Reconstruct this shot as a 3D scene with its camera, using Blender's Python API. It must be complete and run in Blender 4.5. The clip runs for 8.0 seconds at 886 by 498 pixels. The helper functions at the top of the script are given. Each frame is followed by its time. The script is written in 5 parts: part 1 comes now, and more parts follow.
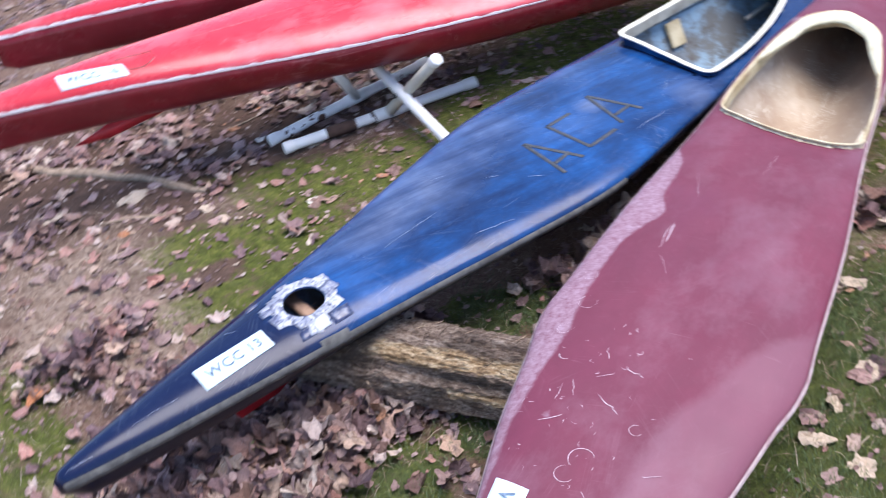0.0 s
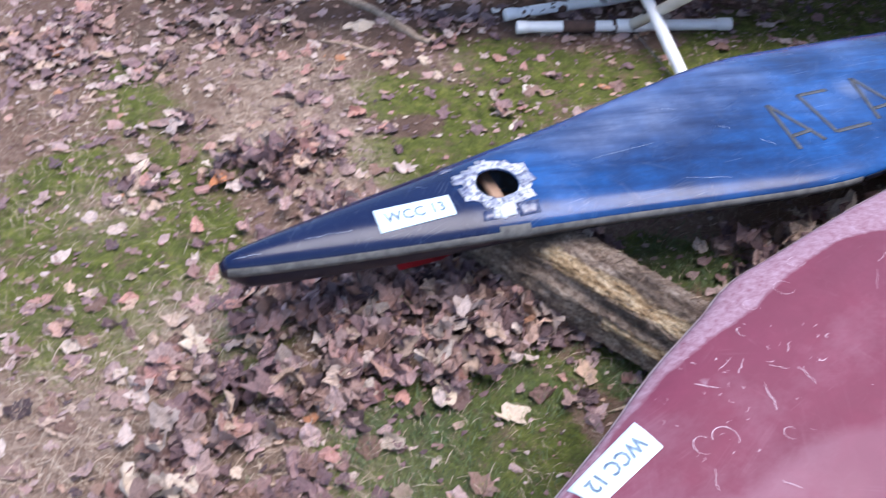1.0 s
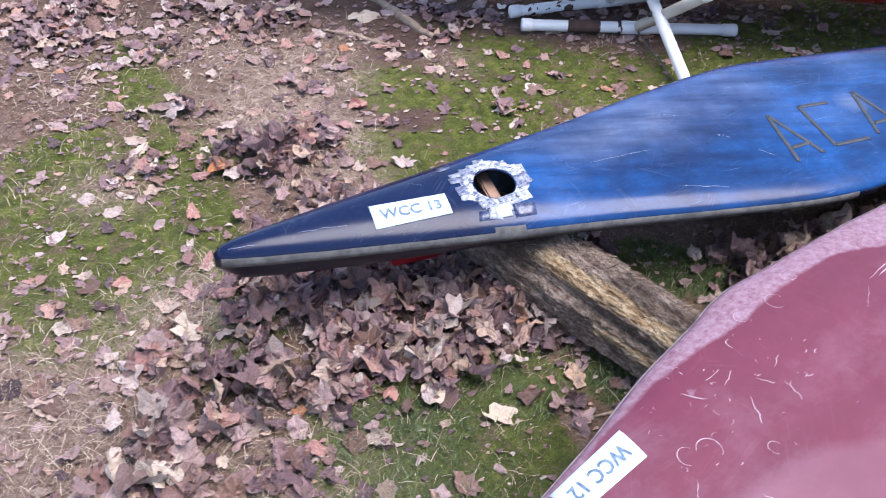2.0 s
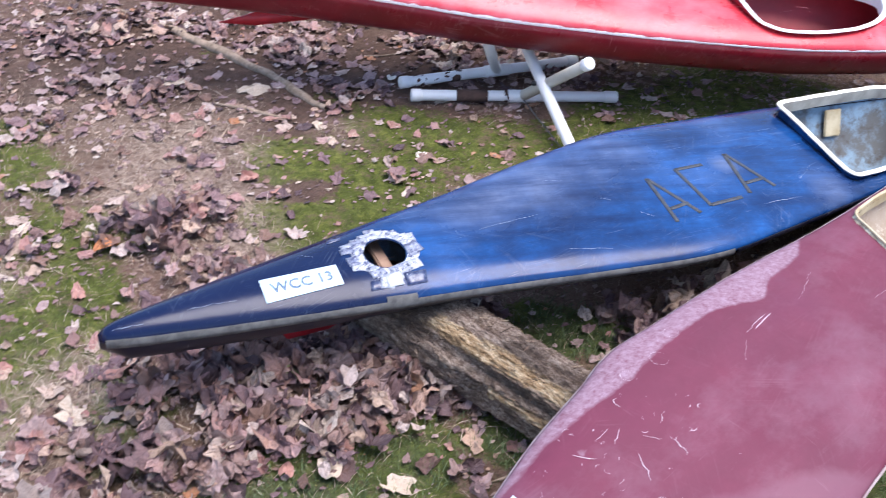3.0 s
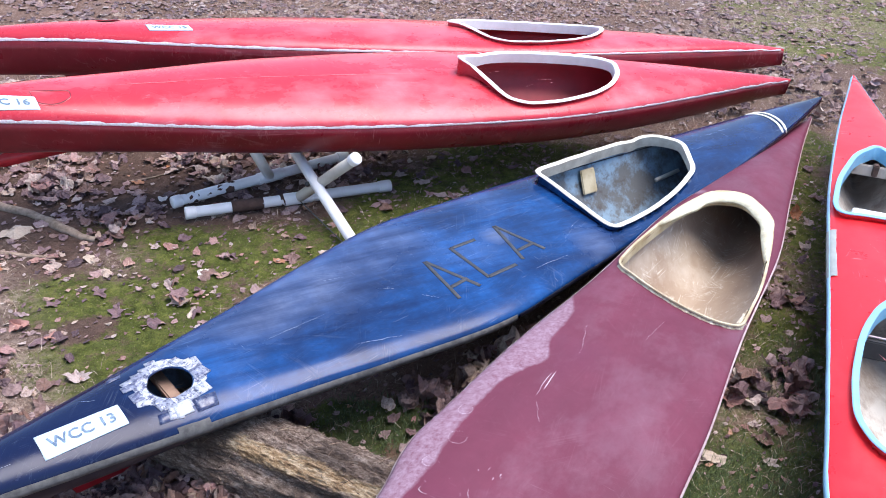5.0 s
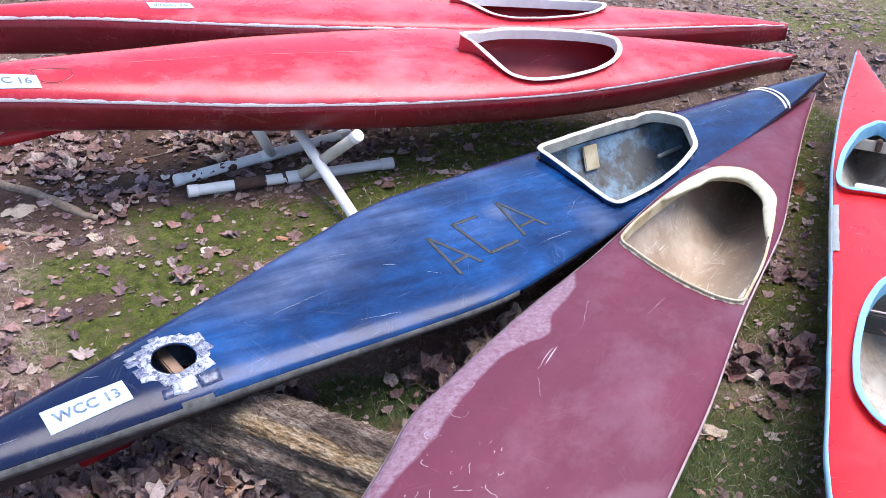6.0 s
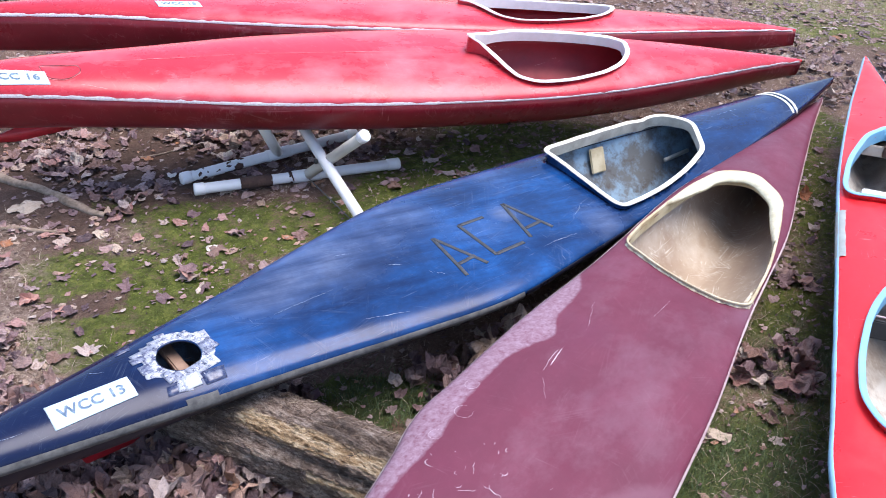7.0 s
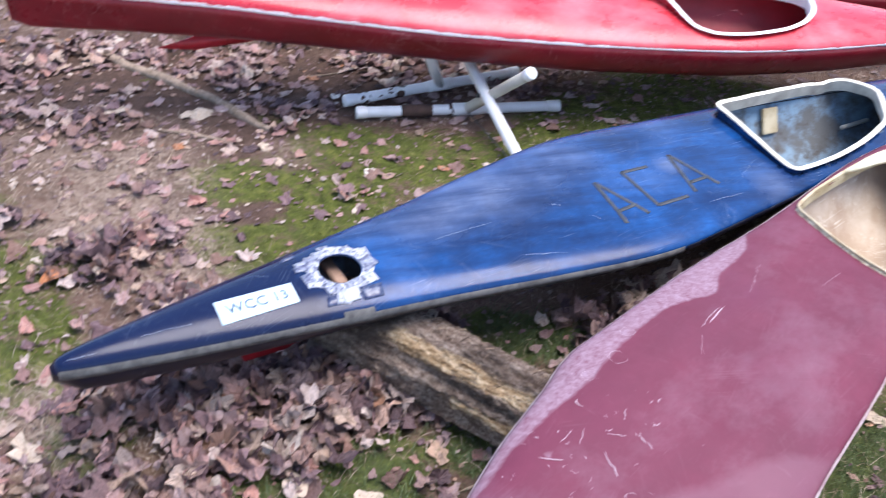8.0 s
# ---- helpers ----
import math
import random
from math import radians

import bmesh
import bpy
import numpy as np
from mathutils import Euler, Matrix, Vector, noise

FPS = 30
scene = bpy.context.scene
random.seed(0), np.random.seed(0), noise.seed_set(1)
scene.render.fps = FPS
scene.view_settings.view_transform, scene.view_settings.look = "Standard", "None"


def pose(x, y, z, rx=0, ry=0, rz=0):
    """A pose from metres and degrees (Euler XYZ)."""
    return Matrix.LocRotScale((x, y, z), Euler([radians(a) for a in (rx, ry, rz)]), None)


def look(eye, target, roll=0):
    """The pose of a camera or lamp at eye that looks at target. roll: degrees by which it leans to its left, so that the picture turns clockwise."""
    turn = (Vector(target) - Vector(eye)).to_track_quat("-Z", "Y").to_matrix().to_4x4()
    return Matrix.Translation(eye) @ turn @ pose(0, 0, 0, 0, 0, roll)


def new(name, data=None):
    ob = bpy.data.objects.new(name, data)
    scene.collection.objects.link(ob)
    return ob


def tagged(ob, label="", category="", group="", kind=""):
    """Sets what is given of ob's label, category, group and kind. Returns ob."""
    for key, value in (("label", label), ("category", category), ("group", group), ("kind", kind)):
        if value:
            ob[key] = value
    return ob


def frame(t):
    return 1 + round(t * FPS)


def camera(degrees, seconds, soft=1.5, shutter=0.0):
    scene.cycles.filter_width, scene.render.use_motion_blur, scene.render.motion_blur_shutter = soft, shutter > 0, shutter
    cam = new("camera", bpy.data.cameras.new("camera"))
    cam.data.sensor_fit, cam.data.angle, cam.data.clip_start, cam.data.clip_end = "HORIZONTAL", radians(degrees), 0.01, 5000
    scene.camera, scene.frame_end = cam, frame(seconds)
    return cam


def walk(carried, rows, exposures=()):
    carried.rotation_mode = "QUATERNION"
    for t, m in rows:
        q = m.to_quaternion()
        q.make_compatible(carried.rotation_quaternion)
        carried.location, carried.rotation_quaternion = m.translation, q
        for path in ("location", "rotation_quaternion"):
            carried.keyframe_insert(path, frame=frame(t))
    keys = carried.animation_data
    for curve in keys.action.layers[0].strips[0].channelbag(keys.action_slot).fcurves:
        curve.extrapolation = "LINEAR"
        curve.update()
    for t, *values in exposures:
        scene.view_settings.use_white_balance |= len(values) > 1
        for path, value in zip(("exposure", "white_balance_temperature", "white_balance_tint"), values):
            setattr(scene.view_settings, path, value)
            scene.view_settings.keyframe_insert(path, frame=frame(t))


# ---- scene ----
cam = camera(51.1, 8.0, 0.5, 0.38)
PATH = [
    (0, (-0.122, -1.759, 1.832), (0.849, -0.483, 0.637), -11.2),
    (0.5, (-0.161, -1.734, 1.822), (0.628, -0.379, 0.581), -1.5),
    (1, (-0.203, -1.665, 1.801), (0.431, -0.321, 0.464), 1.6),
    (1.2, (-0.21, -1.646, 1.801), (0.367, -0.315, 0.423), 1.4),
    (2.3, (-0.186, -1.658, 1.831), (0.502, -0.333, 0.5), 6.0),
    (2.5, (-0.185, -1.659, 1.834), (0.555, -0.335, 0.53), 6.8),
    (3, (-0.158, -1.674, 1.846), (0.687, -0.349, 0.608), 6.6),
    (3.5, (-0.124, -1.705, 1.865), (0.885, -0.439, 0.69), 6.7),
    (4, (-0.088, -1.731, 1.883), (1.134, -0.57, 0.807), 7.1),
    (4.5, (-0.082, -1.739, 1.886), (1.164, -0.561, 0.856), 5.4),
    (4.7, (-0.082, -1.729, 1.887), (1.152, -0.544, 0.851), 5.0),
    (5.8, (-0.087, -1.723, 1.873), (1.109, -0.543, 0.788), 4.1),
    (6, (-0.084, -1.738, 1.879), (1.11, -0.559, 0.791), 4.1),
    (6.5, (-0.086, -1.739, 1.878), (1.117, -0.566, 0.792), 4.7),
    (7, (-0.09, -1.736, 1.873), (1.1, -0.549, 0.789), 4.6),
    (7.5, (-0.121, -1.71, 1.871), (0.981, -0.469, 0.754), 4.4),
    (8, (-0.175, -1.681, 1.827), (0.774, -0.387, 0.633), 5.8),
]
walk(cam, [(t, look(eye, target, roll)) for t, eye, target, roll in PATH], [(0, 1.86, 6500, 16), (1, 1.92, 6500, 16), (3.5, 1.92, 6500, 16), (4.5, 1.80, 6500, 16), (7, 1.78, 6500, 16), (8, 1.92, 6500, 16)])

# ---- world and light ----
world = bpy.data.worlds.new("overcast_sky")
scene.world = world
world.use_nodes = True
wn = world.node_tree
sky = wn.nodes.new("ShaderNodeTexSky")
sky.sky_type, sky.sun_disc = "NISHITA", False
sky.sun_elevation, sky.sun_rotation = radians(73), radians(122)
sky.air_density, sky.dust_density = 1.0, 0.8
wn.links.new(sky.outputs[0], wn.nodes["Background"].inputs[0])
wn.nodes["Background"].inputs[1].default_value = 0.095
sun = new("sun", bpy.data.lights.new("sun", "SUN"))
sun.data.energy, sun.data.angle, sun.data.color = 1.5, radians(45), (1.0, 0.975, 0.95)
sun.matrix_world = look((0, 0, 10), (-2.6, 1.6, 0))


# ---- materials ----
def mat(name):
    m = bpy.data.materials.new(name)
    m.use_nodes = True
    return m, m.node_tree.nodes, m.node_tree.links, m.node_tree.nodes["Principled BSDF"]


def noise_node(nodes, links, scale, detail=4, rough=0.6, stretch=None, seed=0.0, turn=0):
    co = nodes.new("ShaderNodeTexCoord")
    mp = nodes.new("ShaderNodeMapping")
    mp.inputs["Location"].default_value = (seed, seed * 0.7, seed * 0.3)
    if stretch:
        mp.inputs["Scale"].default_value = stretch
    source = co.outputs["Object"]
    if turn:
        tn = nodes.new("ShaderNodeMapping")
        tn.inputs["Rotation"].default_value = (0, 0, radians(turn))
        links.new(source, tn.inputs[0])
        source = tn.outputs[0]
    links.new(source, mp.inputs[0])
    n = nodes.new("ShaderNodeTexNoise")
    n.inputs["Scale"].default_value, n.inputs["Detail"].default_value = scale, detail
    n.inputs["Roughness"].default_value = rough
    links.new(mp.outputs[0], n.inputs[0])
    return n.outputs["Fac"]


def ramp(nodes, links, fac, stops):
    r = nodes.new("ShaderNodeValToRGB")
    el = r.color_ramp.elements
    while len(el) < len(stops):
        el.new(0.5)
    for e, (p, c) in zip(el, stops):
        e.position = p
        e.color = (c, c, c, 1) if isinstance(c, (int, float)) else (*c, 1)
    links.new(fac, r.inputs[0])
    return r.outputs[0]


def mix(nodes, links, fac, a, b, mode="MIX"):
    m = nodes.new("ShaderNodeMix")
    m.data_type, m.blend_type = "RGBA", mode
    for sock, v in ((m.inputs[0], fac), (m.inputs[6], a), (m.inputs[7], b)):
        if isinstance(v, bpy.types.NodeSocket):
            links.new(v, sock)
        elif isinstance(v, (int, float)):
            sock.default_value = v
        else:
            sock.default_value = (*v, 1)
    return m.outputs[2]


def bump(nodes, links, bsdf, height, strength, distance):
    b = nodes.new("ShaderNodeBump")
    b.inputs["Strength"].default_value, b.inputs["Distance"].default_value = strength, distance
    links.new(height, b.inputs["Height"])
    links.new(b.outputs[0], bsdf.inputs["Normal"])


def plain(name, a, b=None, scale=8, rough=0.5, metal=0.0, bumpy=0.0, bumpscale=60, stretch=None):
    """Two shades mixed by a soft noise, with a fine bump."""
    m, n, l, s = mat(name)
    b = b or tuple(c * 0.7 for c in a)
    f = noise_node(n, l, scale, stretch=stretch)
    l.new(ramp(n, l, f, ((0.35, a), (0.68, b))), s.inputs["Base Color"])
    s.inputs["Roughness"].default_value, s.inputs["Metallic"].default_value = rough, metal
    if bumpy:
        bump(n, l, s, noise_node(n, l, bumpscale, 5), bumpy, 0.002)
    return m


def gelcoat(name, base, dark, chalk_sheen, chalk_sheen_amount=0.5, rough=0.25, seed=0.0, scratch=0.3, scr_col=(0.7, 0.7, 0.75), spec=0.3, worn=False, hair=0.0):
    """Old gelcoat: cloudy shade, chalky patches (painted sky sheen on the red decks), dull and shiny areas, hairline
    scuffs. worn: takes pale areas from a mesh layer too, chalky wear if sharp, painted sky haze if soft.
    """
    m, n, l, s = mat(name)
    cloud = ramp(n, l, noise_node(n, l, 3.2, 7, 0.62, (1, 2.0, 1), seed), ((0.32, 0.0), (0.66, 1.0)))
    c = mix(n, l, cloud, base, dark)
    mott = ramp(n, l, noise_node(n, l, 26, 6, 0.72, (1, 1, 1), seed + 2), ((0.38, 0.0), (0.75, 0.5)))
    c = mix(n, l, mott, c, dark)
    ch = ramp(n, l, noise_node(n, l, 2.4, 8, 0.68, (1, 1.5, 1), seed + 5), ((0.52, 0.0), (0.72, chalk_sheen_amount)))
    if worn:
        at = n.new("ShaderNodeAttribute")
        at.attribute_name = "chalk_sheen"
        add = n.new("ShaderNodeMath")
        add.operation = "MULTIPLY_ADD"
        l.new(noise_node(n, l, 11, 7, 0.7, None, seed + 6), add.inputs[0])
        add.inputs[1].default_value = 0.35
        l.new(at.outputs["Fac"], add.inputs[2])
        edge = ramp(n, l, add.outputs[0], ((0.60, 0.0), (0.72, 1.0)) if worn == "sharp" else ((0.2, 0.0), (1.0, 1.0)))
        grain = ramp(n, l, noise_node(n, l, 60, 9, 0.85, None, seed + 8), ((0.38, 0.22), (0.60, 0.95))) if worn == "sharp" else ramp(n, l, noise_node(n, l, 5, 7, 0.62, None, seed + 8), ((0.30, 0.35), (0.66, 1.0)))
        ch = mix(n, l, 1.0, ch, mix(n, l, 1.0, edge, grain, "MULTIPLY"), "LIGHTEN")
    c = mix(n, l, ch, c, chalk_sheen)
    if worn == "sharp":  # a large area worn dull and greyer
        at3 = n.new("ShaderNodeAttribute")
        at3.attribute_name = "dull"
        add3 = n.new("ShaderNodeMath")
        add3.operation = "MULTIPLY_ADD"
        l.new(noise_node(n, l, 6, 7, 0.7, None, seed + 16), add3.inputs[0])
        add3.inputs[1].default_value = 0.7
        l.new(at3.outputs["Fac"], add3.inputs[2])
        c = mix(n, l, ramp(n, l, add3.outputs[0], ((0.66, 0.0), (0.98, 0.14))), c, (0.40, 0.27, 0.32))
    if worn == "soft":
        for st, sd, top in (((0.35, 3.0, 1), 60.0, 0.75), ((0.8, 0.5, 1), 70.0, 0.6)):  # brushed paint, thin and thick
            c = mix(n, l, ramp(n, l, noise_node(n, l, 5.5, 8, 0.66, st, seed + sd, 14), ((0.44, 0.0), (0.66, top))), c, (0.004, 0.018, 0.070))
        at2 = n.new("ShaderNodeAttribute")
        at2.attribute_name = "navy"
        add2 = n.new("ShaderNodeMath")
        add2.operation = "MULTIPLY_ADD"
        l.new(noise_node(n, l, 7, 7, 0.7, (1, 2, 1), seed + 12), add2.inputs[0])
        add2.inputs[1].default_value = 0.6
        l.new(at2.outputs["Fac"], add2.inputs[2])
        c = mix(n, l, ramp(n, l, add2.outputs[0], ((0.45, 0.0), (0.95, 0.92))), c, (0.004, 0.008, 0.034))
    for st, sd in (((0.5, 14, 1), 1.0), ((9, 0.8, 1), 3.0)):
        f = ramp(n, l, noise_node(n, l, 14.0, 3, 0.5, st, seed + sd), ((0.68, 0.0), (0.73, scratch)))
        mask = ramp(n, l, noise_node(n, l, 6.0, 4, 0.6, None, seed + 9 + sd), ((0.52, 0.0), (0.62, 1.0)))
        c = mix(n, l, mix(n, l, 1.0, f, mask, "MULTIPLY"), c, scr_col)
    if hair:  # long fine scuffs, in several directions
        for k, (turn, sc) in enumerate(((4, 5.0), (-12, 7.0), (38, 6.0), (75, 6.5), (-48, 9.0))):
            f = ramp(n, l, noise_node(n, l, sc, 2, 0.5, (0.10, 6.0, 1), seed + 20 + 3 * k, turn), ((0.489, 0.0), (0.498, hair), (0.502, hair), (0.511, 0.0)))
            mask = ramp(n, l, noise_node(n, l, 7.0, 5, 0.7, None, seed + 31 + 5 * k), ((0.52, 0.0), (0.62, 1.0)))
            c = mix(n, l, mix(n, l, 1.0, f, mask, "MULTIPLY"), c, scr_col)
        speck = ramp(n, l, noise_node(n, l, 120, 3, 0.6, None, seed + 40), ((0.70, 0.0), (0.76, hair)))
        c = mix(n, l, speck, c, scr_col)
    l.new(c, s.inputs["Base Color"])
    r = ramp(n, l, noise_node(n, l, 4, 6, 0.65, None, seed + 4), ((0.3, rough * 0.7), (0.75, min(1, rough * 1.6))))
    l.new(mix(n, l, ch, r, (0.6, 0.6, 0.6)), s.inputs["Roughness"])
    s.inputs["Specular IOR Level"].default_value = spec
    bump(n, l, s, noise_node(n, l, 18, 5, 0.6, None, seed), 0.10, 0.003)
    return m


BLUE_DECK = gelcoat("blue_gelcoat", (0.010, 0.088, 0.290), (0.005, 0.030, 0.105), (0.15, 0.19, 0.29), 0.18, 0.19, 0.0, 0.22, (0.40, 0.50, 0.64), spec=0.29, worn="soft", hair=0.05)
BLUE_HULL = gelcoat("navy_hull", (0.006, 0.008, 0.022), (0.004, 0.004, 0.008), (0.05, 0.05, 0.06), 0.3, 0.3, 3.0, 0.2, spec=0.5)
MAROON_DECK = gelcoat("maroon_gelcoat", (0.156, 0.032, 0.058), (0.122, 0.025, 0.046), (0.32, 0.22, 0.27), 0.20, 0.5, 7.0, 0.08, (0.42, 0.28, 0.33), 0.25, "sharp", 0.04)
MAROON_HULL = gelcoat("maroon_hull", (0.12, 0.014, 0.034), (0.08, 0.010, 0.022), (0.3, 0.16, 0.2), 0.3, 0.5, 8.0, 0.3, spec=0.25)
# the third, pale pink colour paints blotchy sky reflections into the red deck
RED_DECK = gelcoat("red_gelcoat", (0.56, 0.032, 0.050), (0.46, 0.020, 0.034), (0.66, 0.19, 0.22), 0.60, 0.24, 11.0, 0.3, (0.85, 0.45, 0.47), 0.5, False, 0.07)
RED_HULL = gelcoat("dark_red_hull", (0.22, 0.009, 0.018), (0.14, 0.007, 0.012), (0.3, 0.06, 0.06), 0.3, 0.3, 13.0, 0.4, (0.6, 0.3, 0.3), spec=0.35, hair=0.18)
SCARLET = gelcoat("scarlet_gelcoat", (0.78, 0.022, 0.030), (0.70, 0.018, 0.024), (0.72, 0.10, 0.10), 0.3, 0.3, 17.0, 0.3, (0.85, 0.6, 0.6), 0.35)


def grubby(name, a, c1, c2, scale, rough=0.55):
    """The unpainted or half-painted inside of a hull: three tones in broken patches."""
    m, n, l, s = mat(name)
    c = mix(n, l, ramp(n, l, noise_node(n, l, scale, 8, 0.72, None, 3.0), ((0.44, 0.0), (0.58, 1.0))), a, c1)
    c = mix(n, l, ramp(n, l, noise_node(n, l, scale * 1.7, 8, 0.75, None, 9.0), ((0.52, 0.0), (0.66, 0.85))), c, c2)
    l.new(c, s.inputs["Base Color"])
    s.inputs["Roughness"].default_value = rough
    bump(n, l, s, noise_node(n, l, 30, 6, 0.7), 0.4, 0.004)
    return m


BLUE_IN = grubby("blue_white_inside", (0.12, 0.125, 0.125), (0.21, 0.32, 0.41), (0.070, 0.056, 0.045), 8.0)
TAN_IN = gelcoat("tan_fibreglass_inside", (0.47, 0.375, 0.275), (0.34, 0.245, 0.175), (0.60, 0.54, 0.45), 0.8, 0.36, 23.0, 0.9, (0.72, 0.68, 0.58), hair=0.8)
RED_IN = plain("red_inside", (0.42, 0.030, 0.042), (0.26, 0.018, 0.024), 5, 0.5)
GREY_IN = grubby("grey_fibreglass_inside", (0.60, 0.57, 0.51), (0.42, 0.36, 0.30), (0.27, 0.21, 0.17), 4.0, 0.6)
RIM_WHITE = plain("white_rim_paint", (0.86, 0.85, 0.84), (0.74, 0.73, 0.70), 14, 0.35)
RIM_CREAM = plain("cream_rim_paint", (0.80, 0.77, 0.66), (0.66, 0.61, 0.47), 16, 0.45, bumpy=0.3)
RIM_TAN = plain("tan_resin_rim", (0.60, 0.52, 0.34), (0.36, 0.27, 0.14), 12, 0.5, bumpy=0.4)
LIP_CREAM = plain("rough_cream_resin", (0.68, 0.65, 0.47), (0.52, 0.46, 0.30), 30, 0.6, bumpy=0.6)
RESIN = grubby("chipped_resin", (0.36, 0.28, 0.18), (0.58, 0.52, 0.38), (0.13, 0.06, 0.055), 40.0, 0.6)
RIM_SKY = plain("pale_blue_rim_paint", (0.25, 0.55, 0.74), (0.20, 0.44, 0.62), 12, 0.35, bumpy=0.2)
SEAM_GREY = plain("grey_seam_tape", (0.15, 0.145, 0.135), (0.07, 0.068, 0.066), 40, 0.8, bumpy=0.3)
SEAM_WHITE = plain("chalky_white_seam", (0.88, 0.86, 0.86), (0.78, 0.58, 0.58), 130, 0.45, bumpy=0.4)
SEAM_SKY = plain("pale_blue_seam", (0.30, 0.56, 0.72), (0.26, 0.45, 0.58), 25, 0.45)
TAPE_GREY = plain("grey_cloth_tape", (0.40, 0.43, 0.40), (0.30, 0.32, 0.30), 18, 0.5)
PAPER = plain("white_paper", (0.64, 0.79, 0.85), (0.56, 0.71, 0.80), 6, 0.7)
INK = plain("blue_grey_marker", (0.07, 0.115, 0.18), (0.20, 0.28, 0.36), 90, 0.7)
TAPE_SILVER, n, l, s = mat("peeling_silver_tape")
c = ramp(n, l, n.new("ShaderNodeObjectInfo").outputs["Random"], ((0.0, (0.10, 0.12, 0.20)), (0.35, (0.26, 0.28, 0.34)), (1.0, (0.50, 0.52, 0.56))))
c = mix(n, l, ramp(n, l, noise_node(n, l, 70, 8, 0.78, None, 2.0), ((0.50, 0.0), (0.57, 0.9))), c, (0.020, 0.030, 0.095))
c = mix(n, l, ramp(n, l, noise_node(n, l, 95, 8, 0.8, None, 6.0), ((0.55, 0.0), (0.61, 0.9))), c, (0.66, 0.67, 0.67))
l.new(c, s.inputs["Base Color"])
s.inputs["Roughness"].default_value = 0.4
bump(n, l, s, noise_node(n, l, 80, 6, 0.75), 0.5, 0.003)
TAPE_PALE = grubby("worn_white_sticker", (0.50, 0.52, 0.55), (0.64, 0.66, 0.68), (0.16, 0.19, 0.27), 60.0, 0.4)
TAPE_WORN = grubby("worn_clear_tape", (0.020, 0.030, 0.085), (0.12, 0.14, 0.20), (0.012, 0.018, 0.06), 60.0, 0.25)
TAPE_DARK = plain("dark_tape_letter", (0.022, 0.026, 0.032), (0.05, 0.055, 0.065), 40, 0.6)
PVC = plain("white_pvc", (0.88, 0.88, 0.87), (0.78, 0.78, 0.76), 9, 0.3)
PVC_OLD = plain("yellowed_pvc", (0.56, 0.53, 0.46), (0.45, 0.42, 0.36), 9, 0.4)
DIRT = plain("caked_dirt", (0.11, 0.062, 0.046), (0.05, 0.03, 0.024), 20, 0.95, bumpy=0.8)
BLACK = plain("black_rubber", (0.02, 0.02, 0.022), (0.03, 0.03, 0.03), 20, 0.6)
SCUFF_BLUE = plain("pale_blue_scuff", (0.40, 0.47, 0.58), (0.16, 0.22, 0.36), 50, 0.7)
RIM_DIRTY = plain("dirty_cream_paint", (0.50, 0.47, 0.40), (0.28, 0.25, 0.21), 14, 0.6, bumpy=0.4)
CHALK = plain("pale_scrape", (0.72, 0.63, 0.68), (0.45, 0.33, 0.38), 60, 0.8)


# ---- mesh helpers ----
def part(name, bm, material, parent, label="", smooth=True):
    me = bpy.data.meshes.new(name)
    bm.normal_update()
    bm.to_mesh(me)
    bm.free()
    for m in (material if isinstance(material, (list, tuple)) else (material,)):
        me.materials.append(m)
    if smooth:
        me.polygons.foreach_set("use_smooth", [True] * len(me.polygons))
    ob = new(name, me)
    ob.parent = parent
    if label:
        ob["label"] = label
    return ob


def thing(name, m, label, category, group="", kind=""):
    ob = new(name)
    ob.empty_display_size = 0.1
    ob.matrix_world = m
    return tagged(ob, label, category, group, kind)


def curve_of(table, k):
    """Smooth monotone interpolation of column k of the stations."""
    xs = [r[0] for r in table]
    ys = [r[k] for r in table]
    n = len(xs)
    d = [(ys[i + 1] - ys[i]) / (xs[i + 1] - xs[i]) for i in range(n - 1)]
    m = [d[0]] + [0 if d[i - 1] * d[i] <= 0 else 2 * d[i - 1] * d[i] / (d[i - 1] + d[i]) for i in range(1, n - 1)] + [d[-1]]

    def f(x):
        x = min(max(x, xs[0]), xs[-1])
        i = 0
        while i < n - 2 and x > xs[i + 1]:
            i += 1
        h = xs[i + 1] - xs[i]
        t = (x - xs[i]) / h
        return ((1 + 2 * t) * (1 - t) ** 2 * ys[i] + t * (1 - t) ** 2 * h * m[i]
                + t * t * (3 - 2 * t) * ys[i + 1] + t * t * (t - 1) * h * m[i + 1])
    return f


class Shape:
    """A decked hull, stern at x = 0. Stations: x, half width, seam height, deck crown, hull depth, deck squareness."""

    def __init__(self, stations):
        self.length = stations[-1][0]
        self.b, self.s, self.c, self.d, self.p = (curve_of(stations, k) for k in range(1, 6))

    def deck(self, x, y, lift=0.0):
        u = min(1.0, abs(y) / max(self.b(x), 1e-4))
        return self.s(x) + self.c(x) * max(0.0, 1 - u ** self.p(x)) ** 0.5 + lift

    def on(self, x, y, lift=0.0):
        return Vector((x, y, self.deck(x, y, lift)))


def inside(poly, x, y):
    hit = False
    for (x0, y0), (x1, y1) in zip(poly, poly[1:] + poly[:1]):
        if (y0 > y) != (y1 > y) and x < (x1 - x0) * (y - y0) / (y1 - y0) + x0:
            hit = not hit
    return hit


